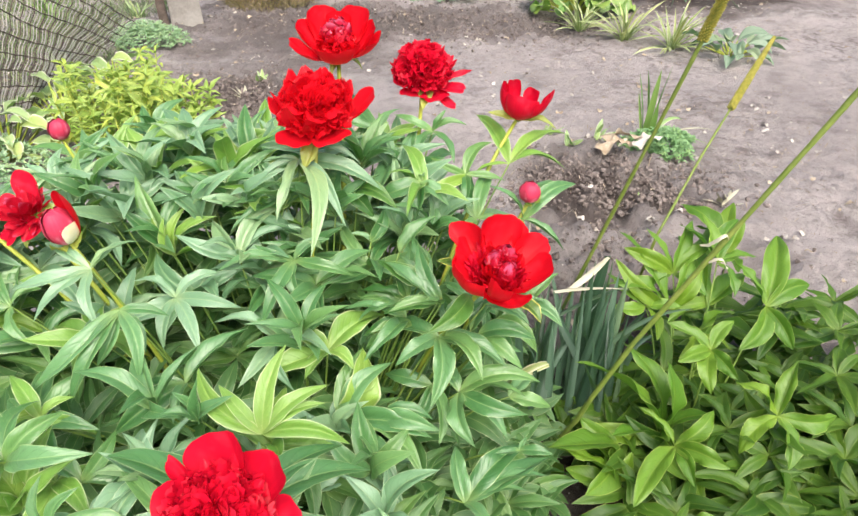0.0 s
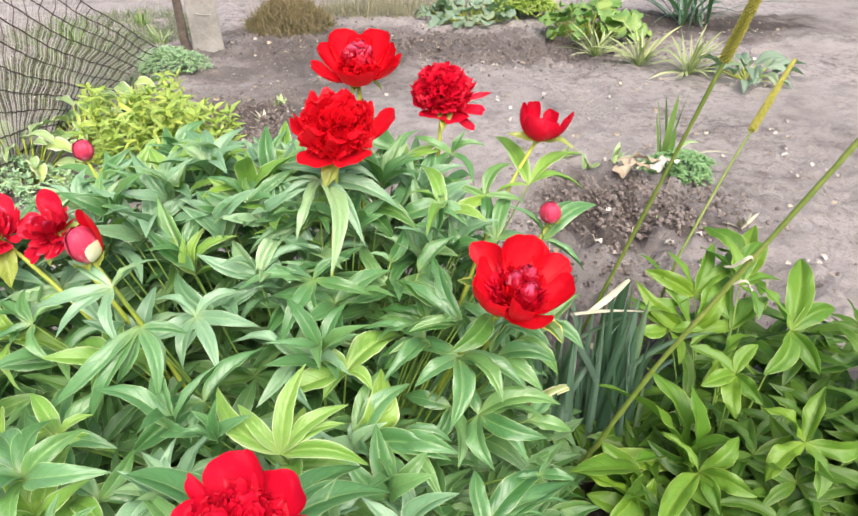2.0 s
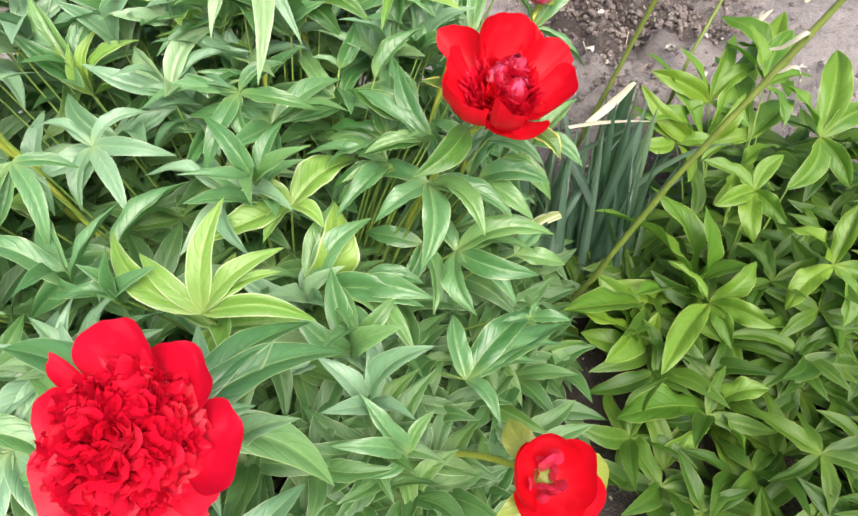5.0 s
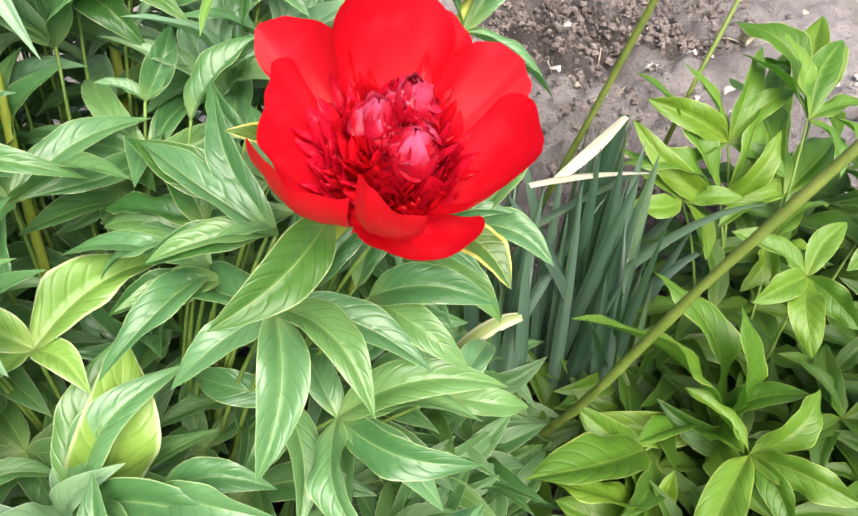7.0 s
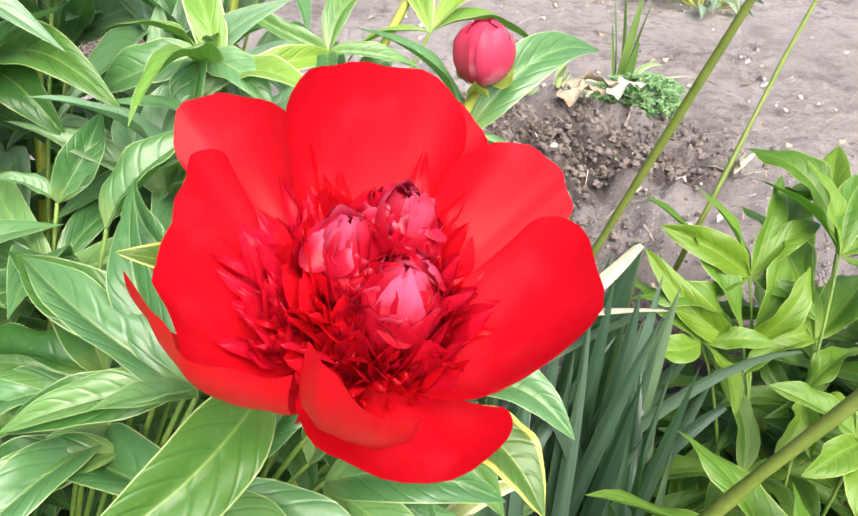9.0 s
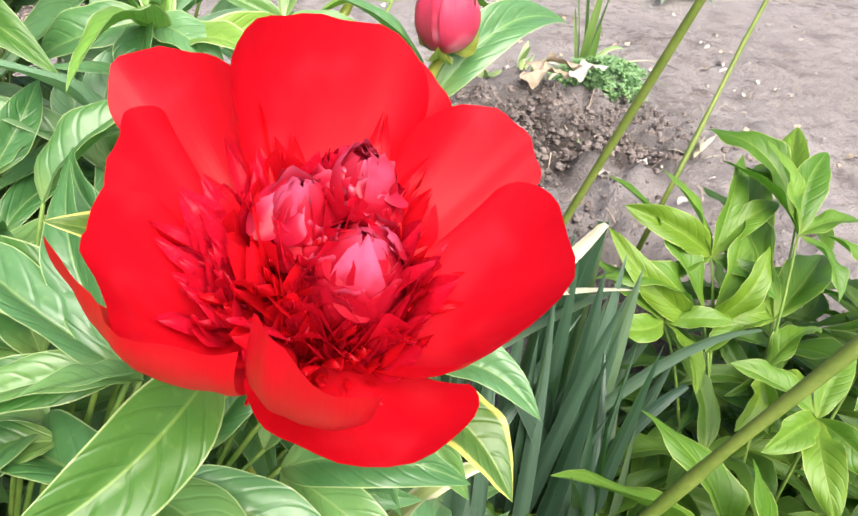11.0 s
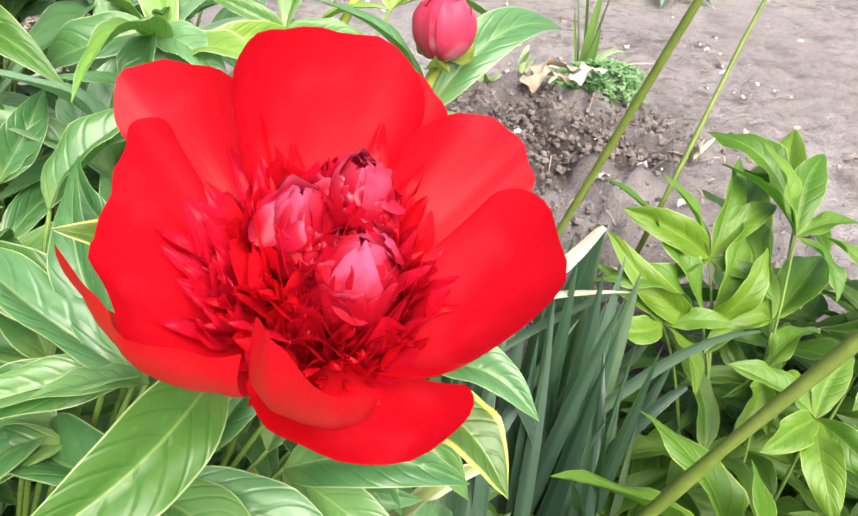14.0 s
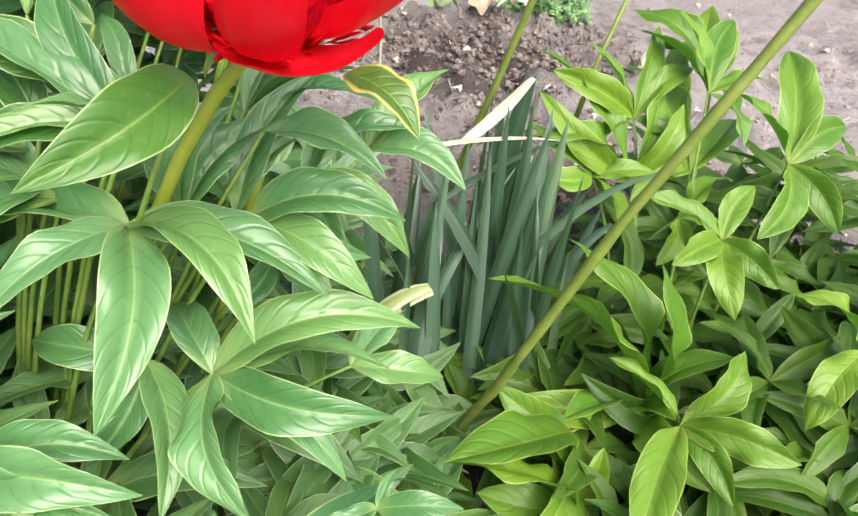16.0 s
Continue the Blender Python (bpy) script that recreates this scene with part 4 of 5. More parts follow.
spray(peony_bush, (0.020, 0.060, 0.200), [(0.073, 0.105, 0.182), (0.060, 0.130, 0.175), (0.080, 0.060, 0.180)], 0.34, leaf_green)
spray(peony_bush, (-0.050, -0.100, 0.175), [(0.035, -0.021, 0.191), (0.065, -0.060, 0.175), (0.030, -0.085, 0.180), (-0.060, -0.030, 0.200), (0.070, -0.020, 0.165), (-0.020, -0.150, 0.170)], 0.34, leaf_green)
spray(peony_bush, (-0.002, 0.085, 0.324), [(0.062, 0.088, 0.349), (0.018, 0.045, 0.297), (0.050, 0.048, 0.295), (0.013, 0.115, 0.343)], 0.36, leaf_green)
spray(peony_bush, (-0.022, 0.059, 0.293), [(-0.046, 0.039, 0.277), (0.004, 0.026, 0.268), (0.025, 0.049, 0.296)], 0.36, leaf_green)
spray(peony_bush, (-0.221, 0.241, 0.438), [(-0.138, 0.201, 0.429), (-0.177, 0.213, 0.411)], 0.42, leaf_deep)
spray(peony_bush, (-0.109, 0.264, 0.441), [(-0.173, 0.267, 0.415), (-0.069, 0.240, 0.418), (-0.115, 0.222, 0.403)], 0.44, leaf_green)
spray(peony_bush, (-0.136, 0.142, 0.395), [(-0.083, 0.177, 0.434)], 0.40, leaf_green)
spray(peony_bush, (-0.096, 0.104, 0.403), [(-0.114, 0.134, 0.422)], 0.40, leaf_green)
spray(peony_bush, (-0.179, 0.190, 0.382), [(-0.162, 0.226, 0.415), (-0.205, 0.191, 0.394), (-0.153, 0.209, 0.394)], 0.36, leaf_green)
spray(peony_bush, (-0.089, 0.069, 0.385), [(-0.158, 0.103, 0.406)], 0.36, leaf_deep)
spray(peony_bush, (-0.123, 0.076, 0.363), [(-0.166, 0.112, 0.400), (-0.188, 0.097, 0.360)], 0.38, leaf_deep)
spray(peony_bush, (-0.082, 0.055, 0.377), [(-0.154, 0.047, 0.361)], 0.36, leaf_deep)
spray(peony_bush, (-0.131, 0.081, 0.351), [(-0.186, 0.091, 0.352), (-0.186, 0.065, 0.336)], 0.36, leaf_green)
spray(peony_bush, (-0.116, 0.056, 0.338), [(-0.181, 0.044, 0.326), (-0.177, 0.033, 0.314)], 0.36, leaf_deep)
spray(peony_bush, (-0.277, 0.217, 0.500), [(-0.338, 0.188, 0.470), (-0.297, 0.131, 0.450), (-0.245, 0.073, 0.430), (-0.206, 0.134, 0.440), (-0.160, 0.202, 0.460), (-0.191, 0.224, 0.490), (-0.330, 0.224, 0.490)], 0.24, leaf_pale)
spray(peony_bush, (-0.277, 0.114, 0.400), [(-0.378, 0.090, 0.395), (-0.313, 0.045, 0.344), (-0.259, 0.070, 0.361), (-0.193, 0.105, 0.380), (-0.231, 0.132, 0.420), (-0.324, 0.118, 0.420)], 0.27, leaf_green)
spray(peony_bush, (-0.453, 0.384, 0.380), [(-0.536, 0.479, 0.430), (-0.480, 0.478, 0.450), (-0.423, 0.506, 0.440), (-0.505, 0.354, 0.400), (-0.386, 0.396, 0.410)], 0.30, leaf_pale)
spray(peony_bush, (-0.467, 0.187, 0.360), [(-0.521, 0.257, 0.430), (-0.444, 0.219, 0.430), (-0.397, 0.199, 0.420), (-0.473, 0.192, 0.420), (-0.379, 0.190, 0.370)], 0.26, leaf_lime)
spray(peony_bush, (-0.469, 0.004, 0.400), [(-0.564, -0.066, 0.330), (-0.522, -0.068, 0.310), (-0.491, -0.039, 0.350), (-0.438, -0.023, 0.360), (-0.419, 0.013, 0.385), (-0.436, -0.058, 0.340)], 0.25, leaf_green)
spray(peony_bush, (-0.514, 0.048, 0.430), [(-0.609, 0.032, 0.410), (-0.570, -0.008, 0.390), (-0.489, -0.012, 0.380), (-0.471, 0.115, 0.430), (-0.594, 0.109, 0.430), (-0.490, 0.079, 0.440)], 0.24, leaf_pale)
spray(peony_bush, (-0.427, 0.069, 0.370), [(-0.341, 0.062, 0.360), (-0.384, 0.004, 0.330), (-0.487, 0.081, 0.385), (-0.374, 0.104, 0.385), (-0.432, 0.012, 0.330)], 0.26, leaf_pale)
spray(peony_bush, (-0.167, 0.379, 0.420), [(-0.257, 0.438, 0.440), (-0.093, 0.300, 0.390), (-0.107, 0.354, 0.410), (-0.197, 0.235, 0.400), (-0.255, 0.324, 0.420), (-0.118, 0.438, 0.430)], 0.26, leaf_green)
spray(peony_bush, (-0.137, 0.271, 0.355), [(-0.185, 0.190, 0.370), (-0.118, 0.288, 0.385), (-0.128, 0.157, 0.330), (-0.081, 0.246, 0.360), (-0.175, 0.262, 0.380)], 0.30, leaf_green)
spray(peony_bush, (-0.094, 0.135, 0.350), [(-0.154, 0.147, 0.365), (-0.207, 0.097, 0.335), (-0.110, 0.182, 0.380), (-0.133, 0.153, 0.380), (-0.168, 0.123, 0.330)], 0.25, leaf_green)
spray(peony_bush, (-0.022, 0.262, 0.380), [(-0.081, 0.334, 0.410), (-0.059, 0.226, 0.370), (0.010, 0.358, 0.410), (-0.035, 0.375, 0.420), (0.029, 0.246, 0.360)], 0.28, leaf_green)
spray(peony_bush, (0.035, 0.165, 0.435), [(0.114, 0.214, 0.464), (-0.020, 0.170, 0.485), (0.090, 0.250, 0.450), (0.000, 0.130, 0.420), (0.090, 0.140, 0.400)], 0.28, leaf_green)
spray(peony_bush, (0.032, 0.332, 0.440), [(-0.013, 0.468, 0.470), (0.139, 0.431, 0.450), (0.134, 0.375, 0.410), (-0.028, 0.334, 0.410)], 0.22, leaf_lime)
spray(peony_bush, (-0.206, -0.026, 0.240), [(-0.185, 0.051, 0.300), (-0.143, 0.034, 0.290), (-0.091, -0.061, 0.250), (-0.100, -0.107, 0.225), (-0.127, -0.131, 0.200), (-0.156, -0.107, 0.250)], 0.33, leaf_green)
spray(peony_bush, (-0.208, -0.020, 0.225), [(-0.185, 0.053, 0.300)], 0.62, leaf_lime)
spray(peony_bush, (-0.265, -0.163, 0.370), [(-0.344, -0.097, 0.400), (-0.246, -0.093, 0.430), (-0.199, -0.123, 0.400), (-0.203, -0.141, 0.390), (-0.177, -0.159, 0.350), (-0.314, -0.125, 0.400)], 0.27, leaf_lime)
spray(peony_bush, (-0.228, 0.035, 0.310), [(-0.159, 0.098, 0.320), (-0.196, 0.012, 0.300), (-0.279, 0.050, 0.330), (-0.251, -0.006, 0.300), (-0.314, -0.006, 0.300)], 0.48, leaf_lime)
spray(peony_bush, (-0.397, -0.027, 0.310), [(-0.478, -0.075, 0.270), (-0.396, -0.081, 0.300), (-0.330, 0.044, 0.340), (-0.450, -0.016, 0.300)], 0.36, leaf_green)
spray(peony_bush, (-0.540, -0.095, 0.320), [(-0.490, -0.088, 0.290), (-0.548, -0.137, 0.290), (-0.583, -0.059, 0.350), (-0.512, -0.075, 0.330), (-0.585, -0.106, 0.300)], 0.30, leaf_lime)
spray(peony_bush, (-0.467, -0.167, 0.300), [(-0.541, -0.147, 0.320), (-0.444, -0.145, 0.300), (-0.496, -0.193, 0.280), (-0.420, -0.165, 0.280), (-0.447, -0.116, 0.320)], 0.32, leaf_green)
spray(peony_bush, (-0.273, -0.257, 0.355), [(-0.422, -0.179, 0.355), (-0.184, -0.151, 0.340), (-0.154, -0.176, 0.330), (-0.166, -0.261, 0.270), (-0.391, -0.258, 0.300), (-0.215, -0.244, 0.360)], 0.29, leaf_green)
spray(peony_bush, (-0.336, -0.137, 0.360), [(-0.356, -0.139, 0.400), (-0.329, -0.138, 0.420), (-0.292, -0.150, 0.410), (-0.380, -0.146, 0.370)], 0.28, leaf_green)
spray(peony_bush, (-0.456, -0.243, 0.330), [(-0.462, -0.220, 0.370), (-0.430, -0.225, 0.360), (-0.407, -0.247, 0.310), (-0.472, -0.270, 0.320), (-0.365, -0.255, 0.290)], 0.28, leaf_green)
spray(peony_bush, (-0.770, 0.545, 0.350), [(-0.877, 0.574, 0.360), (-0.699, 0.525, 0.350), (-0.678, 0.565, 0.380), (-0.739, 0.473, 0.330), (-0.808, 0.525, 0.350)], 0.24, leaf_green)
spray(peony_bush, (-0.666, 0.496, 0.330), [(-0.609, 0.547, 0.340), (-0.709, 0.462, 0.330), (-0.632, 0.579, 0.360), (-0.680, 0.557, 0.370), (-0.593, 0.478, 0.310)], 0.26, leaf_pale)
spray(peony_bush, (-0.645, 0.064, 0.360), [(-0.674, 0.112, 0.380), (-0.605, 0.023, 0.330), (-0.617, 0.087, 0.370), (-0.698, 0.044, 0.340), (-0.705, 0.100, 0.370)], 0.26, leaf_green)
spray(peony_bush, (-0.111, -0.196, 0.200), [(-0.152, -0.169, 0.260), (-0.146, -0.216, 0.200), (-0.087, -0.169, 0.220), (-0.179, -0.209, 0.240)], 0.30, leaf_green)
spray(peony_bush, (-0.257, 0.297, 0.360), [(-0.168, 0.288, 0.370), (-0.215, 0.214, 0.340), (-0.286, 0.279, 0.390), (-0.308, 0.245, 0.370)], 0.25, leaf_pale)
spray(peony_bush, (-0.366, 0.315, 0.360), [(-0.443, 0.354, 0.390), (-0.408, 0.262, 0.350), (-0.351, 0.354, 0.400), (-0.399, 0.315, 0.380)], 0.26, leaf_pale)
spray(peony_bush, (-0.179, 0.394, 0.470), [(-0.232, 0.494, 0.500), (-0.140, 0.441, 0.490), (-0.151, 0.353, 0.440), (-0.221, 0.350, 0.460), (-0.260, 0.403, 0.490)], 0.26, leaf_green)
spray(peony_bush, (-0.089, 0.418, 0.460), [(-0.154, 0.442, 0.480), (-0.035, 0.418, 0.470), (-0.054, 0.353, 0.430), (-0.116, 0.353, 0.430), (-0.069, 0.428, 0.490)], 0.26, leaf_green)
spray(peony_bush, (-0.038, 0.313, 0.430), [(-0.090, 0.331, 0.450), (0.008, 0.372, 0.460), (0.023, 0.314, 0.420), (-0.040, 0.261, 0.400)], 0.26, leaf_green)
spray(peony_bush, (-0.378, 0.374, 0.430), [(-0.436, 0.443, 0.460), (-0.359, 0.437, 0.470), (-0.307, 0.332, 0.440), (-0.406, 0.334, 0.420)], 0.26, leaf_pale)
spray(peony_bush, (-0.244, 0.253, 0.450), [(-0.198, 0.304, 0.480), (-0.281, 0.304, 0.480), (-0.295, 0.257, 0.430), (-0.203, 0.239, 0.430)], 0.25, leaf_green)

young_peony = thing("young_peony", "young peony without blooms, broad glossy light green leaves", "peony plant")
spray(young_peony, (0.328, 0.317, 0.240), [(0.239, 0.330, 0.285), (0.285, 0.373, 0.300), (0.368, 0.381, 0.310), (0.394, 0.342, 0.280), (0.377, 0.280, 0.220), (0.287, 0.298, 0.230)], 0.36, leaf_glossy)
spray(young_peony, (0.393, 0.305, 0.270), [(0.339, 0.366, 0.310), (0.378, 0.369, 0.330), (0.441, 0.367, 0.320), (0.456, 0.307, 0.280), (0.408, 0.252, 0.240)], 0.36, leaf_glossy)
spray(young_peony, (0.348, 0.162, 0.200), [(0.283, 0.193, 0.230), (0.289, 0.136, 0.200), (0.386, 0.193, 0.230), (0.332, 0.096, 0.170), (0.370, 0.111, 0.190)], 0.41, leaf_glossy)
spray(young_peony, (0.276, 0.275, 0.200), [(0.214, 0.317, 0.240), (0.216, 0.262, 0.210), (0.281, 0.212, 0.180), (0.326, 0.262, 0.210)], 0.36, leaf_glossy)
spray(young_peony, (0.266, 0.087, 0.085), [(0.122, 0.112, 0.220), (0.214, 0.180, 0.200), (0.265, 0.119, 0.216), (0.179, 0.055, 0.125), (0.153, 0.099, 0.100), (0.327, 0.074, 0.150), (0.254, 0.030, 0.140), (0.276, -0.007, 0.100)], 0.39, leaf_glossy)
spray(young_peony, (0.188, 0.015, 0.070), [(0.077, 0.024, 0.135), (0.110, 0.032, 0.080), (0.203, 0.031, 0.110), (0.154, 0.060, 0.100)], 0.43, leaf_glossy)
spray(young_peony, (0.320, 0.280, 0.190), [(0.244, 0.385, 0.284), (0.210, 0.292, 0.235), (0.224, 0.319, 0.270), (0.370, 0.368, 0.270), (0.370, 0.304, 0.260), (0.401, 0.289, 0.200)], 0.33, leaf_glossy)
spray(young_peony, (0.358, 0.238, 0.170), [(0.431, 0.271, 0.190), (0.348, 0.195, 0.150), (0.321, 0.198, 0.150), (0.404, 0.211, 0.160)], 0.41, leaf_glossy)
spray(young_peony, (0.438, 0.363, 0.250), [(0.373, 0.458, 0.300), (0.389, 0.411, 0.280), (0.466, 0.447, 0.310), (0.464, 0.388, 0.300), (0.434, 0.309, 0.250)], 0.36, leaf_glossy)
spray(young_peony, (0.269, 0.039, 0.120), [(0.184, -0.059, 0.110), (0.330, 0.072, 0.160), (0.279, -0.022, 0.110), (0.325, -0.019, 0.140), (0.224, 0.088, 0.150)], 0.39, leaf_glossy)
spray(young_peony, (0.197, 0.067, 0.090), [(0.080, 0.024, 0.135), (0.128, -0.024, 0.090), (0.140, 0.095, 0.120)], 0.48, leaf_glossy)
spray(young_peony, (0.246, -0.083, 0.070), [(0.126, -0.097, 0.080), (0.259, -0.146, 0.080), (0.177, -0.125, 0.060), (0.306, -0.079, 0.100)], 0.48, leaf_glossy)
spray(young_peony, (0.380, 0.275, 0.200), [(0.371, 0.429, 0.250), (0.468, 0.455, 0.270), (0.468, 0.346, 0.220), (0.312, 0.256, 0.180)], 0.41, leaf_glossy)
spray(young_peony, (0.466, 0.249, 0.220), [(0.421, 0.305, 0.270), (0.514, 0.362, 0.290), (0.549, 0.284, 0.240), (0.494, 0.185, 0.180), (0.406, 0.185, 0.180)], 0.40, leaf_glossy)
spray(young_peony, (0.405, 0.042, 0.180), [(0.348, 0.078, 0.210), (0.441, 0.092, 0.240), (0.491, 0.042, 0.180), (0.403, -0.022, 0.140), (0.346, 0.007, 0.140)], 0.41, leaf_glossy)


def under_bush(rnd):
    x, y, s = rnd.uniform(-0.92, 0.08), rnd.uniform(-0.42, 0.62), rnd.uniform(0, 1)
    d = math.hypot((x + 0.40) / 0.49, (y - 0.09) / 0.52)
    if d > 1:
        return None
    back = min(1.0, max(0.0, (y - 0.08) / 0.2)) * min(1.0, max(0.0, (0.05 - x) / 0.15))
    top = 0.31 + 0.12 * back - 0.10 * d ** 3 - max(0.0, x + 0.16) * 0.4 * (1 - back)
    top -= 0.03 if x > -0.24 and y < 0.16 else 0.0
    return (x, y, 0.04 + (top - 0.085) * s ** 0.6)


def bush_top(x, y):
    d = math.hypot((x + 0.40) / 0.49, (y - 0.09) / 0.52)
    back = min(1.0, max(0.0, (y - 0.08) / 0.2)) * min(1.0, max(0.0, (0.05 - x) / 0.15))
    return d, 0.31 + 0.12 * back - 0.10 * d ** 3 - max(0.0, x + 0.16) * 0.4 * (1 - back)


# whorls of the upper storey, between those set by hand
wrnd = random.Random(91)
made = 0
while made < 120:
    x, y = wrnd.uniform(-0.90, 0.06), wrnd.uniform(-0.42, 0.60)
    d, top = bush_top(x, y)
    if d > 0.97:
        continue
    made += 1
    if x > -0.12 and y < 0.18 or x > -0.24 and y < 0.18 and made % 2:
        continue
    low = 0.07 if x > -0.22 and y < 0.14 else 0.0
    c = Vector((x, y, top + wrnd.uniform(-0.02, 0.045) - low))
    a0, k = wrnd.uniform(0, 6.28), wrnd.choice((5, 6, 7))
    rise = wrnd.choice((-0.25, 0.1, 0.55, 0.9))
    tips = []
    for q in range(k):
        a = a0 + q * 6.28 / k + wrnd.uniform(-0.25, 0.25)
        out = Vector((math.cos(a), math.sin(a), rise + wrnd.uniform(-0.35, 0.35))).normalized()
        tips.append(c + out * wrnd.uniform(0.065, 0.105))
    spray(peony_bush, c, tips, wrnd.uniform(0.27, 0.36), wrnd.choice((leaf_green, leaf_green, leaf_pale, leaf_pale, leaf_lime)))

# upright shoots with long, rising leaves over the far half of the bush
made = 0
while made < 46:
    x, y = wrnd.uniform(-0.88, 0.02), wrnd.uniform(0.10, 0.58)
    d, top = bush_top(x, y)
    if d > 0.95 or (x > -0.12 and y < 0.25):
        continue
    made += 1
    c = Vector((x, y, top - 0.015 + wrnd.uniform(0, 0.03)))
    a0, k = wrnd.uniform(0, 6.28), wrnd.choice((5, 6, 7))
    tips = []
    for q in range(k):
        a = a0 + q * 6.28 / k + wrnd.uniform(-0.3, 0.3)
        out = Vector((math.cos(a), math.sin(a), wrnd.uniform(0.35, 1.5))).normalized()
        tips.append(c + out * wrnd.uniform(0.075, 0.115))
    spray(peony_bush, c, tips, wrnd.uniform(0.28, 0.36), wrnd.choice((leaf_green, leaf_pale, leaf_pale, leaf_lime)))

fill = put_part("foliage", mesh_of("foliage", *scatter_leaves(800, 5, under_bush, 0.085, 0.235, 0.5)), leaf_fill_shaded, peony_bush)
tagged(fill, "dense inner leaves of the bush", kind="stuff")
def in_oval(rnd, cx, cy, rx, ry, low, high):
    a, q = rnd.uniform(0, 6.28), math.sqrt(rnd.uniform(0, 1)) * rnd.uniform(0.8, 1.1)
    return (cx + rx * q * math.cos(a), cy + ry * q * math.sin(a), low + (high - low) * rnd.uniform(0, 1) * (1 - 0.4 * q * q))


fill2 = put_part("foliage", mesh_of("foliage", *scatter_leaves(250, 6, lambda r: in_oval(r, 0.45, 0.0, 0.34, 0.42, 0.02, 0.11), 0.085, 0.27, 0.6)), leaf_low_shaded, young_peony)
fill3 = put_part("foliage", mesh_of("foliage", *scatter_leaves(70, 8, lambda r: in_oval(r, 0.52, 0.14, 0.24, 0.28, 0.06, 0.21), 0.085, 0.27, 0.6)), leaf_low_shaded, young_peony)
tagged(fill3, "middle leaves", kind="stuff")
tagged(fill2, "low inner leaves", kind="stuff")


# ---- other plants ----
def ground_at(x, y):
    return soil_height(x, y)


def blade_path(base, azim, length, lean, droop, n=8):
    """A blade's spine: rises, leans outward and droops."""
    d = Vector((math.cos(azim), math.sin(azim), 0))
    p, pts, t = Vector(base), [], lean
    for i in range(n + 1):
        pts.append(p.copy())
        p = p + (d * math.sin(t) + UP * math.cos(t)) * (length / n)
        t += droop / n
    return pts


def blade(pts, width, fold=0.25, tip=1.0, seed=0):
    """A strap-shaped blade along a spine."""
    verts, uvs = [], []
    n = len(pts) - 1
    d0 = (pts[-1] - pts[0])
    side = Vector((-d0.y, d0.x, 0))
    side = side.normalized() if side.length > 1e-5 else Vector((1, 0, 0))
    tw = random.Random(seed).uniform(-0.9, 0.9)
    for i, p in enumerate(pts):
        u = i / n
        t = (pts[min(i + 1, n)] - pts[max(i - 1, 0)]).normalized()
        s = Matrix.Rotation(tw * u, 3, t) @ side
        nor = s.cross(t).normalized()
        h = 0.5 * width * min(1.0, 0.6 + 1.2 * u) * (1 - u ** 4 * tip)
        for v in (-1, -0.5, 0, 0.5, 1):
            verts.append(p + s * h * v + nor * fold * h * abs(v))
            uvs.append((u, (v + 1) / 2))
    return mesh_of("blade", verts, grid_faces(n, 4), uvs)


def strap_clump(name, label, category, x, y, n, length, width, lean, droop, material, seed, group="", spread=0.02):
    plant = thing(name, label, category, (x, y, ground_at(x, y)), group)
    rnd = random.Random(seed)
    for i in range(n):
        a = rnd.uniform(0, 6.28)
        base = (rnd.uniform(-spread, spread), rnd.uniform(-spread, spread), -0.005)
        pts = blade_path(base, a, length * rnd.uniform(0.65, 1.15), rnd.uniform(*lean), rnd.uniform(*droop))
        put_part("blade", blade(pts, width * rnd.uniform(0.7, 1.2), seed=seed + i), material, plant)
    return plant


def leafy_clump(name, label, category, x, y, n, leaf_len, width, height, radius, material, seed, group=""):
    plant = thing(name, label, category, (x, y, ground_at(x, y)), group)
    rnd = random.Random(seed)
    for i in range(n):
        a, r = i * 2.4 + rnd.uniform(-0.3, 0.3), radius * math.sqrt((i + 0.5) / n)
        c = Vector((r * math.cos(a), r * math.sin(a), height * (1.05 - 0.75 * (r / radius) ** 2) * rnd.uniform(0.8, 1.1)))
        out = Vector((math.cos(a), math.sin(a), rnd.uniform(-0.5, 0.35)))
        tip = c + out.normalized() * leaf_len * rnd.uniform(0.7, 1.2)
        put_part("leaf", leaf_mesh(width, i % 5, material), material, plant, leaf_pose(c, tip, UP - 0.4 * out, rnd.uniform(-0.5, 0.5)))
        put_part("leaf_stalk", mesh_of("leaf_stalk", *tube(bow((r * 0.2 * math.cos(a), r * 0.2 * math.sin(a), -0.005), c, n=4), [0.003] * 5, 5)), stem_mat, plant)
    return plant


def cushion(name, label, category, x, y, rx, ry, h, n, length, material, seed, width=0.35):
    plant = thing(name, label, category, (x, y, ground_at(x, y)))

    def inside(r):
        a, q = r.uniform(0, 6.28), math.sqrt(r.uniform(0, 1))
        k = 1 + 0.18 * math.sin(3 * a + seed) + 0.1 * math.sin(7 * a)
        return (rx * k * q * math.cos(a), ry * k * q * math.sin(a), h * math.sqrt(max(0.02, 1 - q * q)) * r.uniform(0.55, 1.1))

    ob = put_part("foliage", mesh_of("foliage", *scatter_leaves(n, seed, inside, length, width, 0.9)), material, plant)
    tagged(ob, kind="stuff")
    return plant


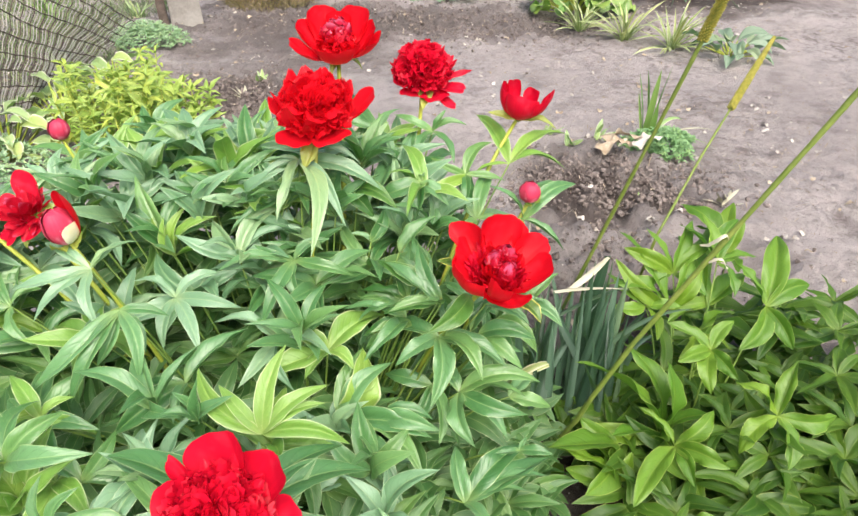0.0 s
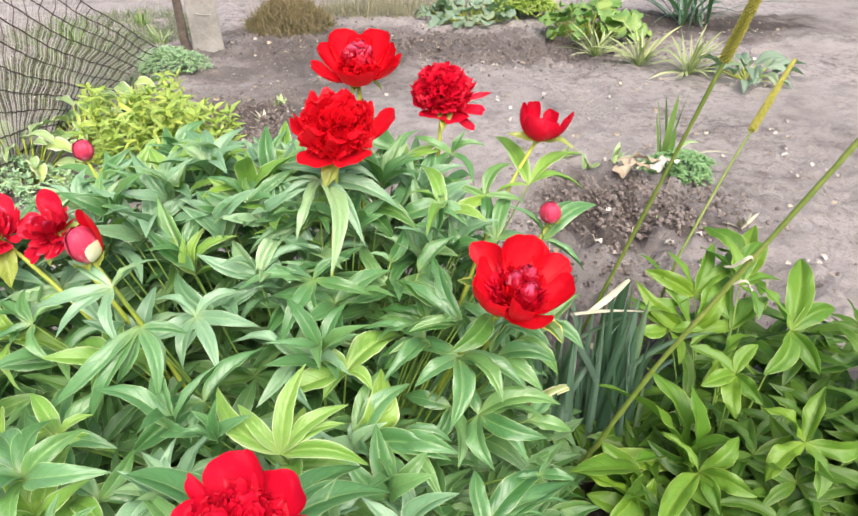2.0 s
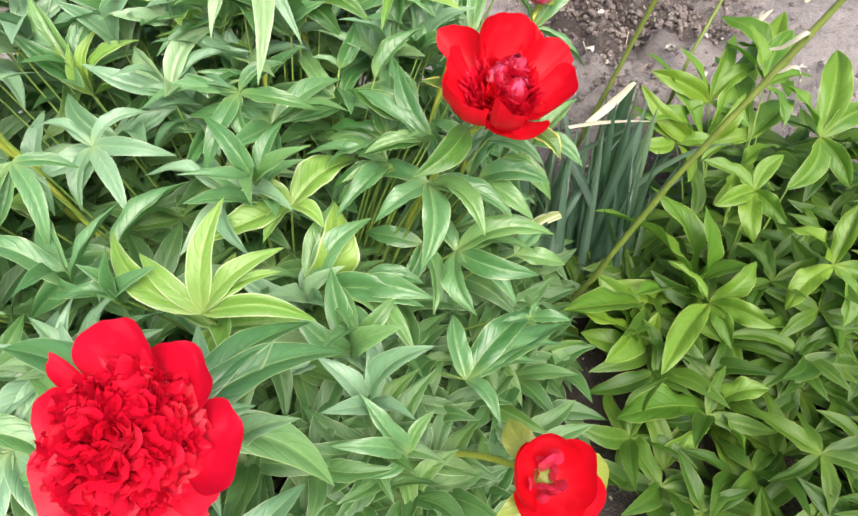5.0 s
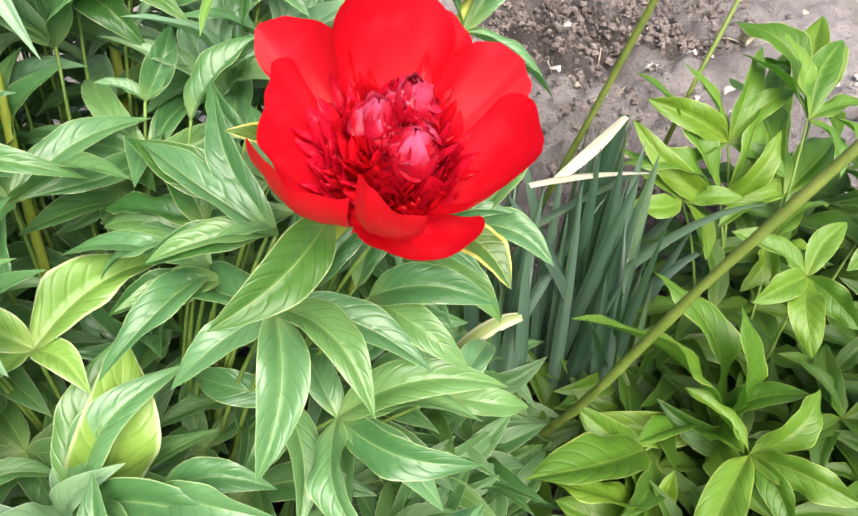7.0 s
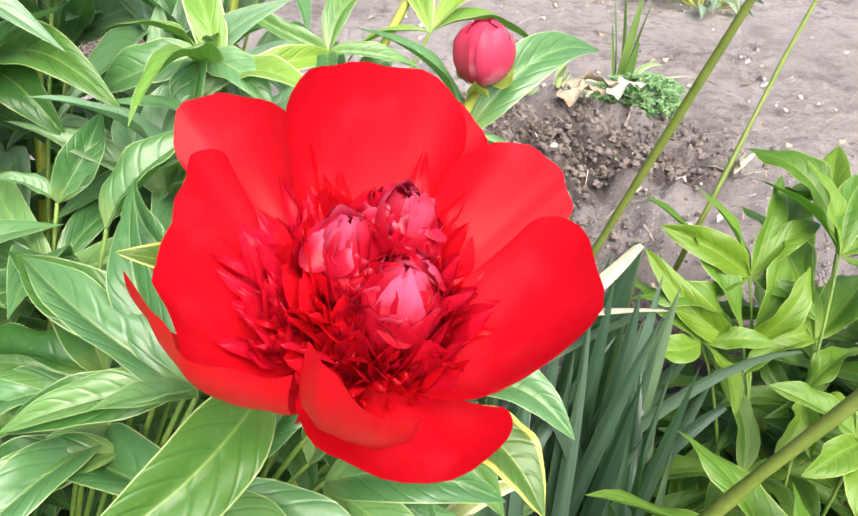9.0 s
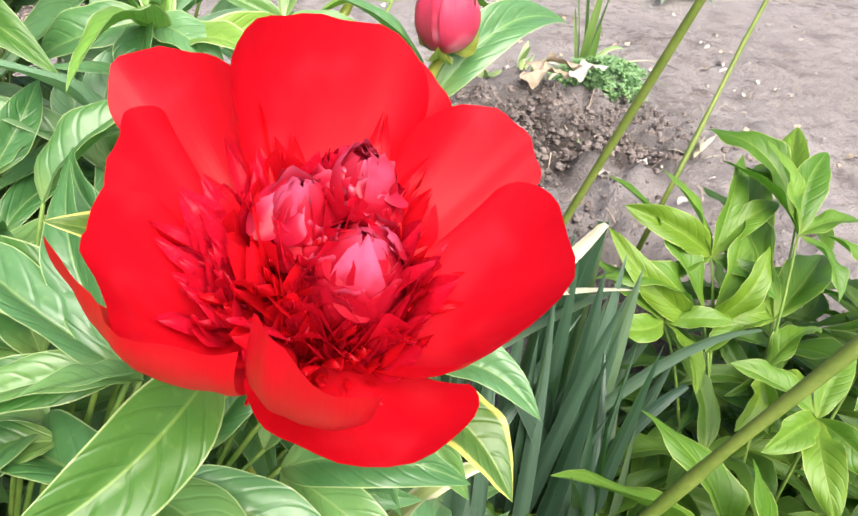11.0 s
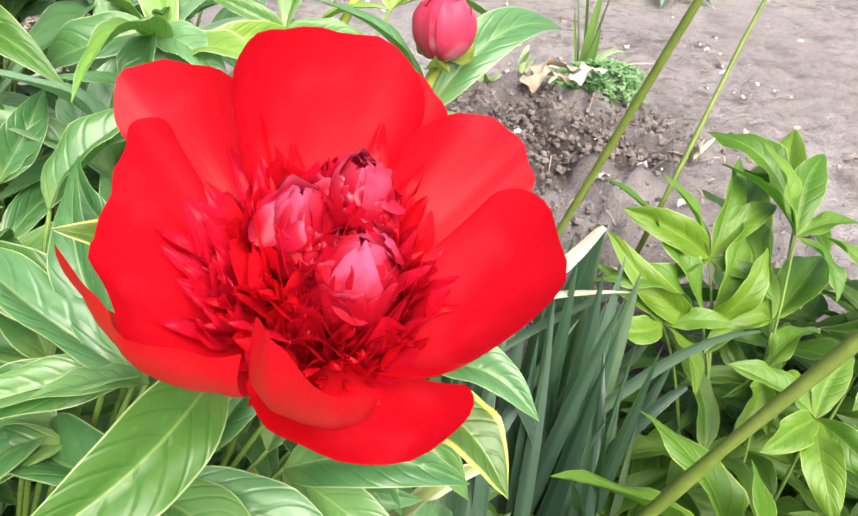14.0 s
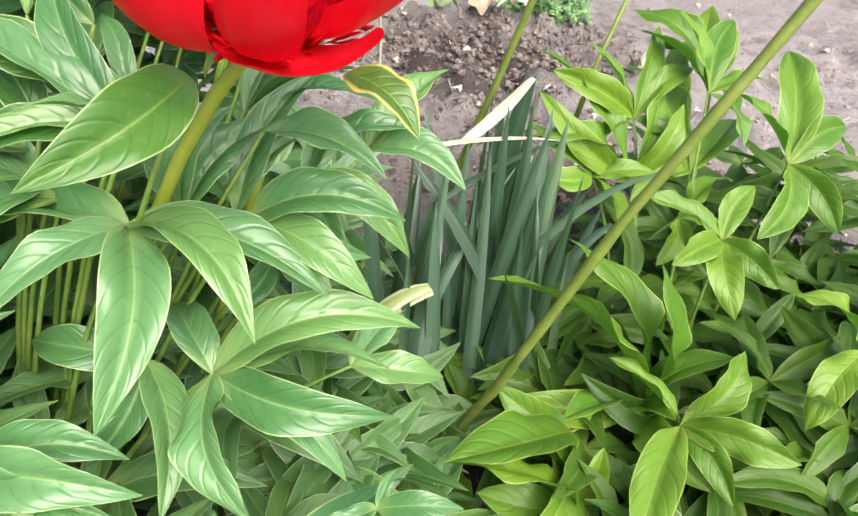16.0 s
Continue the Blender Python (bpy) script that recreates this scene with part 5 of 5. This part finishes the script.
# iris clump between the two peonies: dark blades, two of them broken over and bleached
iris = thing("iris_clump", "clump of dark blue-green iris blades, some cut or folded", "iris", (0.150, 0.2, 0))
irnd = random.Random(77)
for i in range(66):
    base = (irnd.uniform(-0.085, 0.06), irnd.uniform(-0.08, 0.09), -0.005)
    az = irnd.choice((irnd.uniform(0.6, 2.6), irnd.uniform(0.2, 1.4), irnd.uniform(0, 6.28)))
    pts = blade_path(base, az, irnd.uniform(0.17, 0.31), irnd.uniform(0.0, 0.30), irnd.choice((irnd.uniform(0.0, 0.2), irnd.uniform(0.0, 0.25), irnd.uniform(0.2, 1.0))))
    put_part("blade", blade(pts, irnd.uniform(0.009, 0.021), 0.45, seed=i), iris_mat, iris)


def loose_blade(a, b, width, sag, material, label="", seed=1):
    pts = bow(Vector(a) - iris.location, Vector(b) - iris.location, sag, 8)
    put_part("blade", blade(pts, width, 0.3, 0.6, seed), material, iris, None, label)


loose_blade((0.155, 0.235, 0.03), (0.197, 0.275, 0.302), 0.024, (0, 0.01, 0), iris_mat, "", 2)
loose_blade((0.197, 0.274, 0.302), (0.128, 0.235, 0.262), 0.012, (0, 0, -0.004), straw_mat, "bleached folded tip of a blade", 3)
loose_blade((0.105, 0.225, 0.268), (0.235, 0.262, 0.246), 0.012, (0, 0, 0.006), straw_mat, "dry pale blade lying across", 4)
loose_blade((0.02, 0.13, 0.145), (0.090, 0.148, 0.187), 0.016, (0, 0, 0.012), stripe_mat, "cut pale end of a blade", 5)
loose_blade((0.03, 0.15, 0.13), (0.096, 0.158, 0.172), 0.013, (0, 0, 0.01), stripe_mat, "cut pale end of a blade", 6)
loose_blade((0.14, 0.19, 0.11), (0.335, 0.235, 0.225), 0.012, (0, 0, 0.04), iris_mat, "", 7)
loose_blade((0.11, 0.24, 0.2), (0.29, 0.3, 0.235), 0.011, (0, 0, 0.015), iris_mat, "", 8)
loose_blade((0.16, 0.17, 0.05), (0.27, 0.21, 0.19), 0.013, (0, 0, 0.03), iris_mat, "", 9)
loose_blade((0.05, 0.36, 0.0), (0.075, 0.34, 0.36), 0.007, (0.01, 0, 0), straw_mat, "thin dry stalk", 10)


# tall stalks with bud spikes
def stalk(label, pts, r, spike=None, curl=False, seed=0):
    plant = thing("flower_stalk", label, "flower stalk", pts[0], "tall bud stalks")
    path = [Vector(p) - Vector(pts[0]) for p in pts]
    fine = []
    for i in range(len(path) - 1):
        fine += [path[i].lerp(path[i + 1], k / 5) for k in range(5)]
    fine.append(path[-1])
    n = len(fine)
    put_part("stalk", mesh_of("stalk", *tube(fine, [r * (1.15 - 0.4 * i / n) * (1 + 0.10 * math.sin(i * 2.1) + 0.05 * math.sin(i * 5.3)) for i in range(n)], 10)), stalk_mat, plant)
    if spike:
        rnd = random.Random(seed)
        a, b = Vector(spike[0]) - Vector(pts[0]), Vector(spike[1]) - Vector(pts[0])
        d = (b - a)
        V, F, U = [], [], []
        bv, bf, bu = ball(0.0014, 0.0026, 5, 6)
        for i in range(1000):
            f = i / 1000
            q = Matrix.Rotation(i * 2.4, 3, d.normalized()) @ d.normalized().orthogonal()
            m = Matrix.Translation(a + d * f + q * 0.0040 * (1 - 0.75 * f ** 2) * rnd.uniform(0.85, 1.1)) @ (q + 0.7 * d.normalized()).to_track_quat("Z", "X").to_matrix().to_4x4()
            first = len(V)
            V += [m @ Vector(v) for v in bv]
            F += [tuple(first + k for k in g) for g in bf]
            U += bu
        tagged(put_part("bud_spike", mesh_of("bud_spike", V, F, U), spike_mat, plant, None, "tight spike of yellow-brown buds"), kind="stuff")
    if curl:
        for k, (f, s) in enumerate(((24, 1), (25, -1))):
            p = fine[f]
            pts2 = [p + Vector((0.012 * t * s, -0.004 - 0.01 * math.sin(t * 1.5), 0.012 * math.sin(t * 1.9))) for t in (0, 0.5, 1, 1.5, 2.0, 2.5)]
            put_part("dry_sheath", blade(pts2, 0.006, 0.3, 0.5, k), straw_mat, plant, None, "dry curled sheath")
    return plant


stalk("tall green stalk ending in a yellow-brown bud spike", [(0.118, 0.365, 0), (0.174, 0.294, 0.294), (0.242, 0.217, 0.639), (0.262, 0.195, 0.74)], 0.0031, ((0.247, 0.212, 0.665), (0.300, 0.155, 0.94)), seed=3)
stalk("tall green stalk ending in a small bud spike", [(0.285, 0.42, 0), (0.317, 0.395, 0.27), (0.41, 0.50, 0.38), (0.475, 0.57, 0.447)], 0.0026, ((0.472, 0.566, 0.445), (0.57, 0.67, 0.55)), seed=4)
stalk("thick leaning green stalk with dry curled sheaths", [(0.106, 0.125, 0.000), (0.121, 0.106, 0.070), (0.134, 0.091, 0.122), (0.144, 0.073, 0.185), (0.185, 0.063, 0.300), (0.265, 0.051, 0.474), (0.329, 0.041, 0.613), (0.415, 0.029, 0.799)], 0.0039, None, True, 5)

# small growth on the bare soil
cushion("sedum_cushion", "low green feathery cushion plant on the soil", "ground cover", 0.66, 1.37, 0.11, 0.09, 0.06, 420, 0.018, feather_mat, 81)
cushion("sedum_cushion", "green mound of small fleshy leaves beside the post", "ground cover", -1.46, 2.64, 0.17, 0.11, 0.11, 900, 0.015, sedum_mat, 82)
cushion("sedum_cushion", "dense grey-green cushion beside the wire fence", "ground cover", -1.47, 1.18, 0.20, 0.22, 0.10, 700, 0.016, sedum_mat, 83)
croc = strap_clump("montbretia_shoot", "fresh narrow upright blades on the soil edge", "blades", 0.63, 1.46, 6, 0.28, 0.030, (0.0, 0.22), (0.0, 0.25), hosta_mat, 84, spread=0.012)
for k, (tx, ty, tz, w) in enumerate(((0.26, -0.02, 0.05, 0.024), (0.20, -0.10, 0.03, 0.020), (-0.20, -0.06, 0.04, 0.020), (0.14, 0.06, 0.07, 0.018), (-0.12, -0.10, 0.03, 0.018))):
    put_part("blade", blade(bow((0, 0, 0.01), (tx, ty, tz), (0, 0, 0.04), 8), w, 0.3, 1.0, 3 + k), hosta_pale if k % 2 else straw_mat, croc, None, "flopped yellowing blade")
for x, y, s in ((-0.84, 1.94, 5), (0.37, 1.42, 6), (0.74, 1.02, 7), (0.53, 1.13, 8), (-0.80, 2.10, 9), (0.45, 1.36, 10), (0.31, 1.50, 11)):
    strap_clump("seedling", "small pale sprouting plant on the soil", "seedling", x, y, 7, 0.06, 0.016, (0.2, 1.0), (0.2, 0.9), straw_mat if s in (5, 7) else hosta_pale, 400 + s, "seedlings on the soil", 0.015)
dead = thing("dead_leaf", "curled dry brown leaf lying on the dug soil", "dead leaf", (0.51, 1.28, 0.058))
vs, fs, us = leaf_shape(0.36, 0.05, -0.35, 0.55, 0.0, 9, 20, 8)
put_part("blade", mesh_of("dead_leaf", [(v[0] * 0.13, v[1] * 0.14, v[2] * 0.22) for v in vs], fs, us), brown_mat, dead, pose(-0.09, 0.0, 0.0, 0, 20, -80))
put_part("blade", mesh_of("dead_leaf", [(v[0] * 0.13, v[1] * 0.13, v[2] * 0.2) for v in vs], fs, us), brown_mat, dead, pose(-0.07, 0.045, 0.016, 4, -12, -104))
put_part("blade", mesh_of("dead_leaf", [(v[0] * 0.11, v[1] * 0.11, v[2] * 0.15) for v in vs], fs, us), chip_mat, dead, pose(0.02, -0.012, 0.012, 6, 14, -70))

# border of the path
for x, y, n, l, s in ((0.70, 2.95, 34, 0.22, 1), (0.88, 2.74, 40, 0.24, 2), (1.06, 2.56, 46, 0.25, 3)):
    strap_clump("striped_grass", "tuft of arching cream-striped blades beside the path", "ornamental grass", x, y, n, l, 0.014, (0.1, 1.15), (0.3, 1.2), stripe_mat, 500 + s, "striped tufts along the path")
strap_clump("lily_clump", "large clump of arching grey-green blades", "lily", 1.45, 3.75, 36, 0.6, 0.026, (0.1, 0.9), (0.8, 1.8), iris_mat, 520, spread=0.12)
leafy_clump("hosta", "low light green plant with round leaves", "hosta", 0.74, 3.34, 70, 0.105, 0.95, 0.15, 0.25, hosta_mat, 530)
leafy_clump("bergenia", "grey-green rosette plant with rounded leaves", "bergenia", 0.05, 3.85, 70, 0.09, 0.95, 0.10, 0.30, grey_leaf, 540)
leafy_clump("mullein", "flat rosette of broad grey leaves beside the path", "rosette plant", 1.30, 2.46, 22, 0.13, 0.42, 0.06, 0.13, grey_leaf, 545)
cushion("lime_grass", "low lime green mound of fine leaves", "ground cover", 0.42, 3.95, 0.20, 0.16, 0.14, 300, 0.06, lime_mat, 550, 0.14)


def grass_mound(label, x, y, rx, ry, n, length, material, seed, lean=(0.1, 1.2), dome=0.0):
    plant = thing("grass_mound", label, "grass", (x, y, ground_at(x, y)))
    rnd = random.Random(seed)
    V, F, U = [], [], []
    for i in range(n):
        a, q = rnd.uniform(0, 6.28), math.sqrt(rnd.uniform(0, 1))
        base = Vector((rx * q * math.cos(a), ry * q * math.sin(a), -0.005 + dome * (1 - q * q) * rnd.uniform(0.5, 1.0)))
        pts = blade_path(base, rnd.uniform(0, 6.28), length * rnd.uniform(0.5, 1.2), rnd.uniform(*lean), rnd.uniform(0, 1.2), 4)
        s = Vector((rnd.uniform(-1, 1), rnd.uniform(-1, 1), 0)).normalized() * 0.0032
        first = len(V)
        for k, p in enumerate(pts):
            V += [p - s * (1 - k / 4.4), p + s * (1 - k / 4.4)]
            U += [(k / 4, 0.3), (k / 4, 0.7)]
        F += [(first + 2 * k, first + 2 * k + 1, first + 2 * k + 3, first + 2 * k + 2) for k in range(4)]
    tagged(put_part("straw", mesh_of("straw", V, F, U), material, plant), kind="stuff")
    return plant


grass_mound("low mound of dead brown grass behind the post", -1.06, 3.62, 0.27, 0.24, 5200, 0.075, brown_grass, 560, (0.2, 1.6), 0.19)
grass_mound("flattened dry grass at the edge of the path", -0.45, 4.1, 0.5, 0.2, 1800, 0.16, dry_mat, 561)
grass_mound("tangle of dry weeds behind the wire fence", -1.98, 2.4, 0.42, 0.75, 2600, 0.10, twig_mat, 562, (0.3, 1.6))
grass_mound("mixed dry and green weeds beside the post", -2.1, 3.5, 0.55, 0.6, 2100, 0.11, weed_mat, 565, (0.4, 1.5))
grass_mound("grey-green weeds behind the wire fence", -1.95, 2.4, 0.42, 0.75, 1800, 0.11, weed_mat, 564, (0.4, 1.5))
grass_mound("tangle of dry weeds behind the wire fence", -2.2, 3.4, 0.6, 0.6, 2100, 0.10, twig_mat, 563, (0.3, 1.6))
for i, (x, y, s) in enumerate(((-2.15, 3.1, 0.26), (-1.72, 3.2, 0.12), (-2.0, 3.65, 0.12), (-1.62, 2.1, 0.14))):
    strap_clump("weed", "tuft of narrow green weed leaves behind the wire fence", "weed", x, y, 16, s, 0.012, (0.1, 0.8), (0.2, 1.0), hosta_mat if i % 2 == 0 else hosta_pale, 570 + i, "weeds behind the fence")

# bright yellow-green perennial behind the peony, with white-edged leaves beside it
for k, (cx, cy, n) in enumerate(((-1.00, 1.26, 38), (-1.13, 1.52, 20), (-0.86, 1.20, 30))):
    lime = thing("loosestrife", "bright yellow-green bushy perennial with small leaves", "perennial", (cx, cy, 0), "yellow-green perennials")
    rnd = random.Random(600 + k)
    V, F, U = [], [], []
    for i in range(n):
        a, r = rnd.uniform(0, 6.28), 0.14 * math.sqrt(rnd.uniform(0, 1))
        foot = Vector((r * math.cos(a), r * math.sin(a), 0))
        head = foot * 1.25 + Vector((rnd.uniform(-0.03, 0.03), rnd.uniform(-0.03, 0.03), rnd.uniform(0.15, 0.32) - 0.25 * r))
        put_part("stem", mesh_of("stem", *tube(bow(foot, head, n=4), [0.0022] * 5, 5)), stem_mat, lime)
        levels = [head.copy()] + [foot.lerp(head, f) for f in (0.88, 0.72, 0.52)]
        it = iter(levels)
        v, f2, u = scatter_leaves(4, 700 + 40 * k + i, lambda q: next(it), 0.050, 0.24, 0.9)
        first = len(V)
        V += v
        F += [tuple(first + q for q in g) for g in f2]
        U += u
    tagged(put_part("foliage", mesh_of("foliage", V, F, U), lime_mat, lime), kind="stuff")
for x, y, s in ((-1.44, 1.32, 1), (-1.30, 1.86, 2), (-1.38, 1.60, 3)):
    leafy_clump("variegated_hosta", "upright pale green leaves with white edges", "hosta", x, y, 34, 0.10, 0.46, 0.14, 0.14, hosta_pale, 620 + s, "white-edged plants by the fence")

# ---- post and fence ----
post = thing("fence_post", "weathered grey wooden fence post with a wire round it", "post", (-1.40, 3.07, 0))


def beam(w, d, h, seed, chamfer=0.008):
    bm = bmesh.new()
    bmesh.ops.create_cube(bm, size=1.0)
    bmesh.ops.scale(bm, vec=(w, d, h), verts=bm.verts)
    bmesh.ops.translate(bm, vec=(0, 0, h / 2 - 0.05), verts=bm.verts)
    bmesh.ops.bevel(bm, geom=list(bm.edges), offset=chamfer, segments=2, affect="EDGES")
    bmesh.ops.subdivide_edges(bm, edges=[e for e in bm.edges if abs((e.verts[0].co - e.verts[1].co).z) > h * 0.5], cuts=8)
    rnd = random.Random(seed)
    for v in bm.verts:
        v.co += Vector((noise.noise(v.co * 9), noise.noise(v.co * 9 + Vector((5, 0, 0))), 0)) * 0.006
    me = bpy.data.meshes.new("beam")
    bm.to_mesh(me)
    bm.free()
    return me


put_part("beam", beam(0.16, 0.13, 1.3, 1), post_mat, post, pose(0, 0, 0, 0, -1.5, 20))
put_part("brace", beam(0.045, 0.12, 1.25, 2), wire_mat, post, pose(-0.112, -0.03, 0, 0, -1.5, 20), "dark narrow board")
put_part("tie_wire", mesh_of("tie_wire", *tube([(0.085 * math.cos(t) - 0.01, 0.078 * math.sin(t), 0.20 + 0.01 * math.sin(2 * t)) for t in [i * 0.314 for i in range(21)]], [0.002] * 21, 5)), zinc_mat, post)

fence = thing("wire_fence", "sagging rusty wire mesh fence leaning over weeds", "fence", (-1.42, 2.6, 0))


def net(u, v):
    """u runs along the fence to the post, v from its top to its foot: upright at one end, sunk to the ground at the other."""
    a = Vector((-1.44, 1.15, 0.98 * (1 - v) + 0.02))
    b = Vector((-1.50, 2.66 - 1.02 * v, 0.07 * (1 - v) + 0.03))
    return a.lerp(b, u) - fence.location + Vector((0.03 * noise.noise(Vector((u * 4, v * 3, 5))), 0, 0.02 * noise.noise(Vector((u * 3, v * 3, 0))) - 0.05 * math.sin(u * math.pi) * (1 - v)))


for i in range(12):
    v = i / 11
    put_part("line_wire", mesh_of("line_wire", *tube([net(u / 24, v) + Vector((0, 0, 0.0015 * (-1) ** u)) for u in range(25)], [0.0024] * 25, 5)), wire_mat, fence)
for i in range(60):
    u = (i + 0.5) / 60
    put_part("cross_wire", mesh_of("cross_wire", *tube([net(u + 0.006 * (-1) ** q, q / 14) for q in range(15)], [0.0019] * 15, 4)), zinc_mat if i % 3 else wire_mat, fence)

# ---- litter and clods on the soil ----
def litter(name, label, n, seed, where, size, material, lump):
    rnd = random.Random(seed)
    V, F, U = [], [], []
    while n > 0:
        x, y = rnd.uniform(-2.2, 2.0), rnd.uniform(-0.4, 4.2)
        if rnd.random() > where(x, y):
            continue
        n -= 1
        s = size * (0.35 + 1.9 * rnd.random() ** 3)
        z = soil_height(x, y)
        if lump:
            vs, fs, us = ball(s, s * 0.85, 4, 6)
            vs = [Vector(v) * (1 + 0.9 * noise.noise(Vector(v) / s * 1.9 + Vector((n * 1.37, 0, 0)))) for v in vs]
            m = Matrix.Translation((x, y, z + s * 0.25)) @ Matrix.Rotation(rnd.uniform(0, 6), 4, "Z")
        else:
            vs, fs, us = leaf_shape(rnd.uniform(0.35, 0.95), 0.12, 0.4, 0.5, 0.1, n % 7, 4, 3, 0.6, 0.45)
            m = Matrix.Translation((x, y, z + 0.002)) @ Matrix.Rotation(rnd.uniform(0, 6.3), 4, "Z") @ Matrix.Rotation(rnd.uniform(-0.4, 0.4), 4, "X") @ Matrix.Scale(s, 4)
            vs = [Vector(v) for v in vs]
        first = len(V)
        V += [m @ v for v in vs]
        F += [tuple(first + q for q in f) for f in fs]
        U += us
    tagged(put_part(name, mesh_of(name, V, F, U, not lump), material), label, "litter" if not lump else "soil", kind="stuff")


litter("husks", "pale dry husks and petals strewn on the soil", 1900, 801, lambda x, y: 0.10 + 0.9 * (noise.noise(Vector((x * 3.1, y * 3.1, 7))) > 0.18) * (0.35 if y < 1.3 else 1.0), 0.0125, chip_mat, False)
litter("dead_leaves", "small brown leaf scraps on the soil", 1600, 802, lambda x, y: 0.3 + 0.7 * dug(x, y), 0.014, brown_mat, False)
litter("soil_clods", "crumbly dark soil clods", 15000, 803, lambda x, y: dug(x, y) ** 1.5 * (0.5 if y > 2.5 else 0.22 if y < 0.98 else 1.0) * max(0.0, 0.45 + noise.noise(Vector((x * 7, y * 7, 2)))), 0.0041, clod_mat, True)


def straws(n, seed):
    """Thin bits of straw and stalk lying about on the path."""
    rnd = random.Random(seed)
    V, F, U = [], [], []
    for i in range(n):
        x, y, a = rnd.uniform(-1.3, 2.0), rnd.uniform(0.8, 4.0), rnd.uniform(0, 6.3)
        l = rnd.uniform(0.006, 0.03)
        d, e = Vector((math.cos(a), math.sin(a), 0)) * l, Vector((-math.sin(a), math.cos(a), 0)) * 0.0011
        p = Vector((x, y, soil_height(x, y) + 0.002))
        q = p + d
        q.z = soil_height(q.x, q.y) + 0.004
        first = len(V)
        V += [p - e, p + e, q - e, q + e, (p + q) / 2 + Vector((0, 0, 0.002)) - e, (p + q) / 2 + Vector((0, 0, 0.002)) + e]
        F += [(first, first + 1, first + 5, first + 4), (first + 4, first + 5, first + 3, first + 2)]
        U += [(0, 0), (0, 1), (1, 0), (1, 1), (0.5, 0), (0.5, 1)]
    tagged(put_part("straws", mesh_of("straws", V, F, U), brown_mat), "short dry straws scattered over the soil", "litter", kind="stuff")


straws(3400, 811)
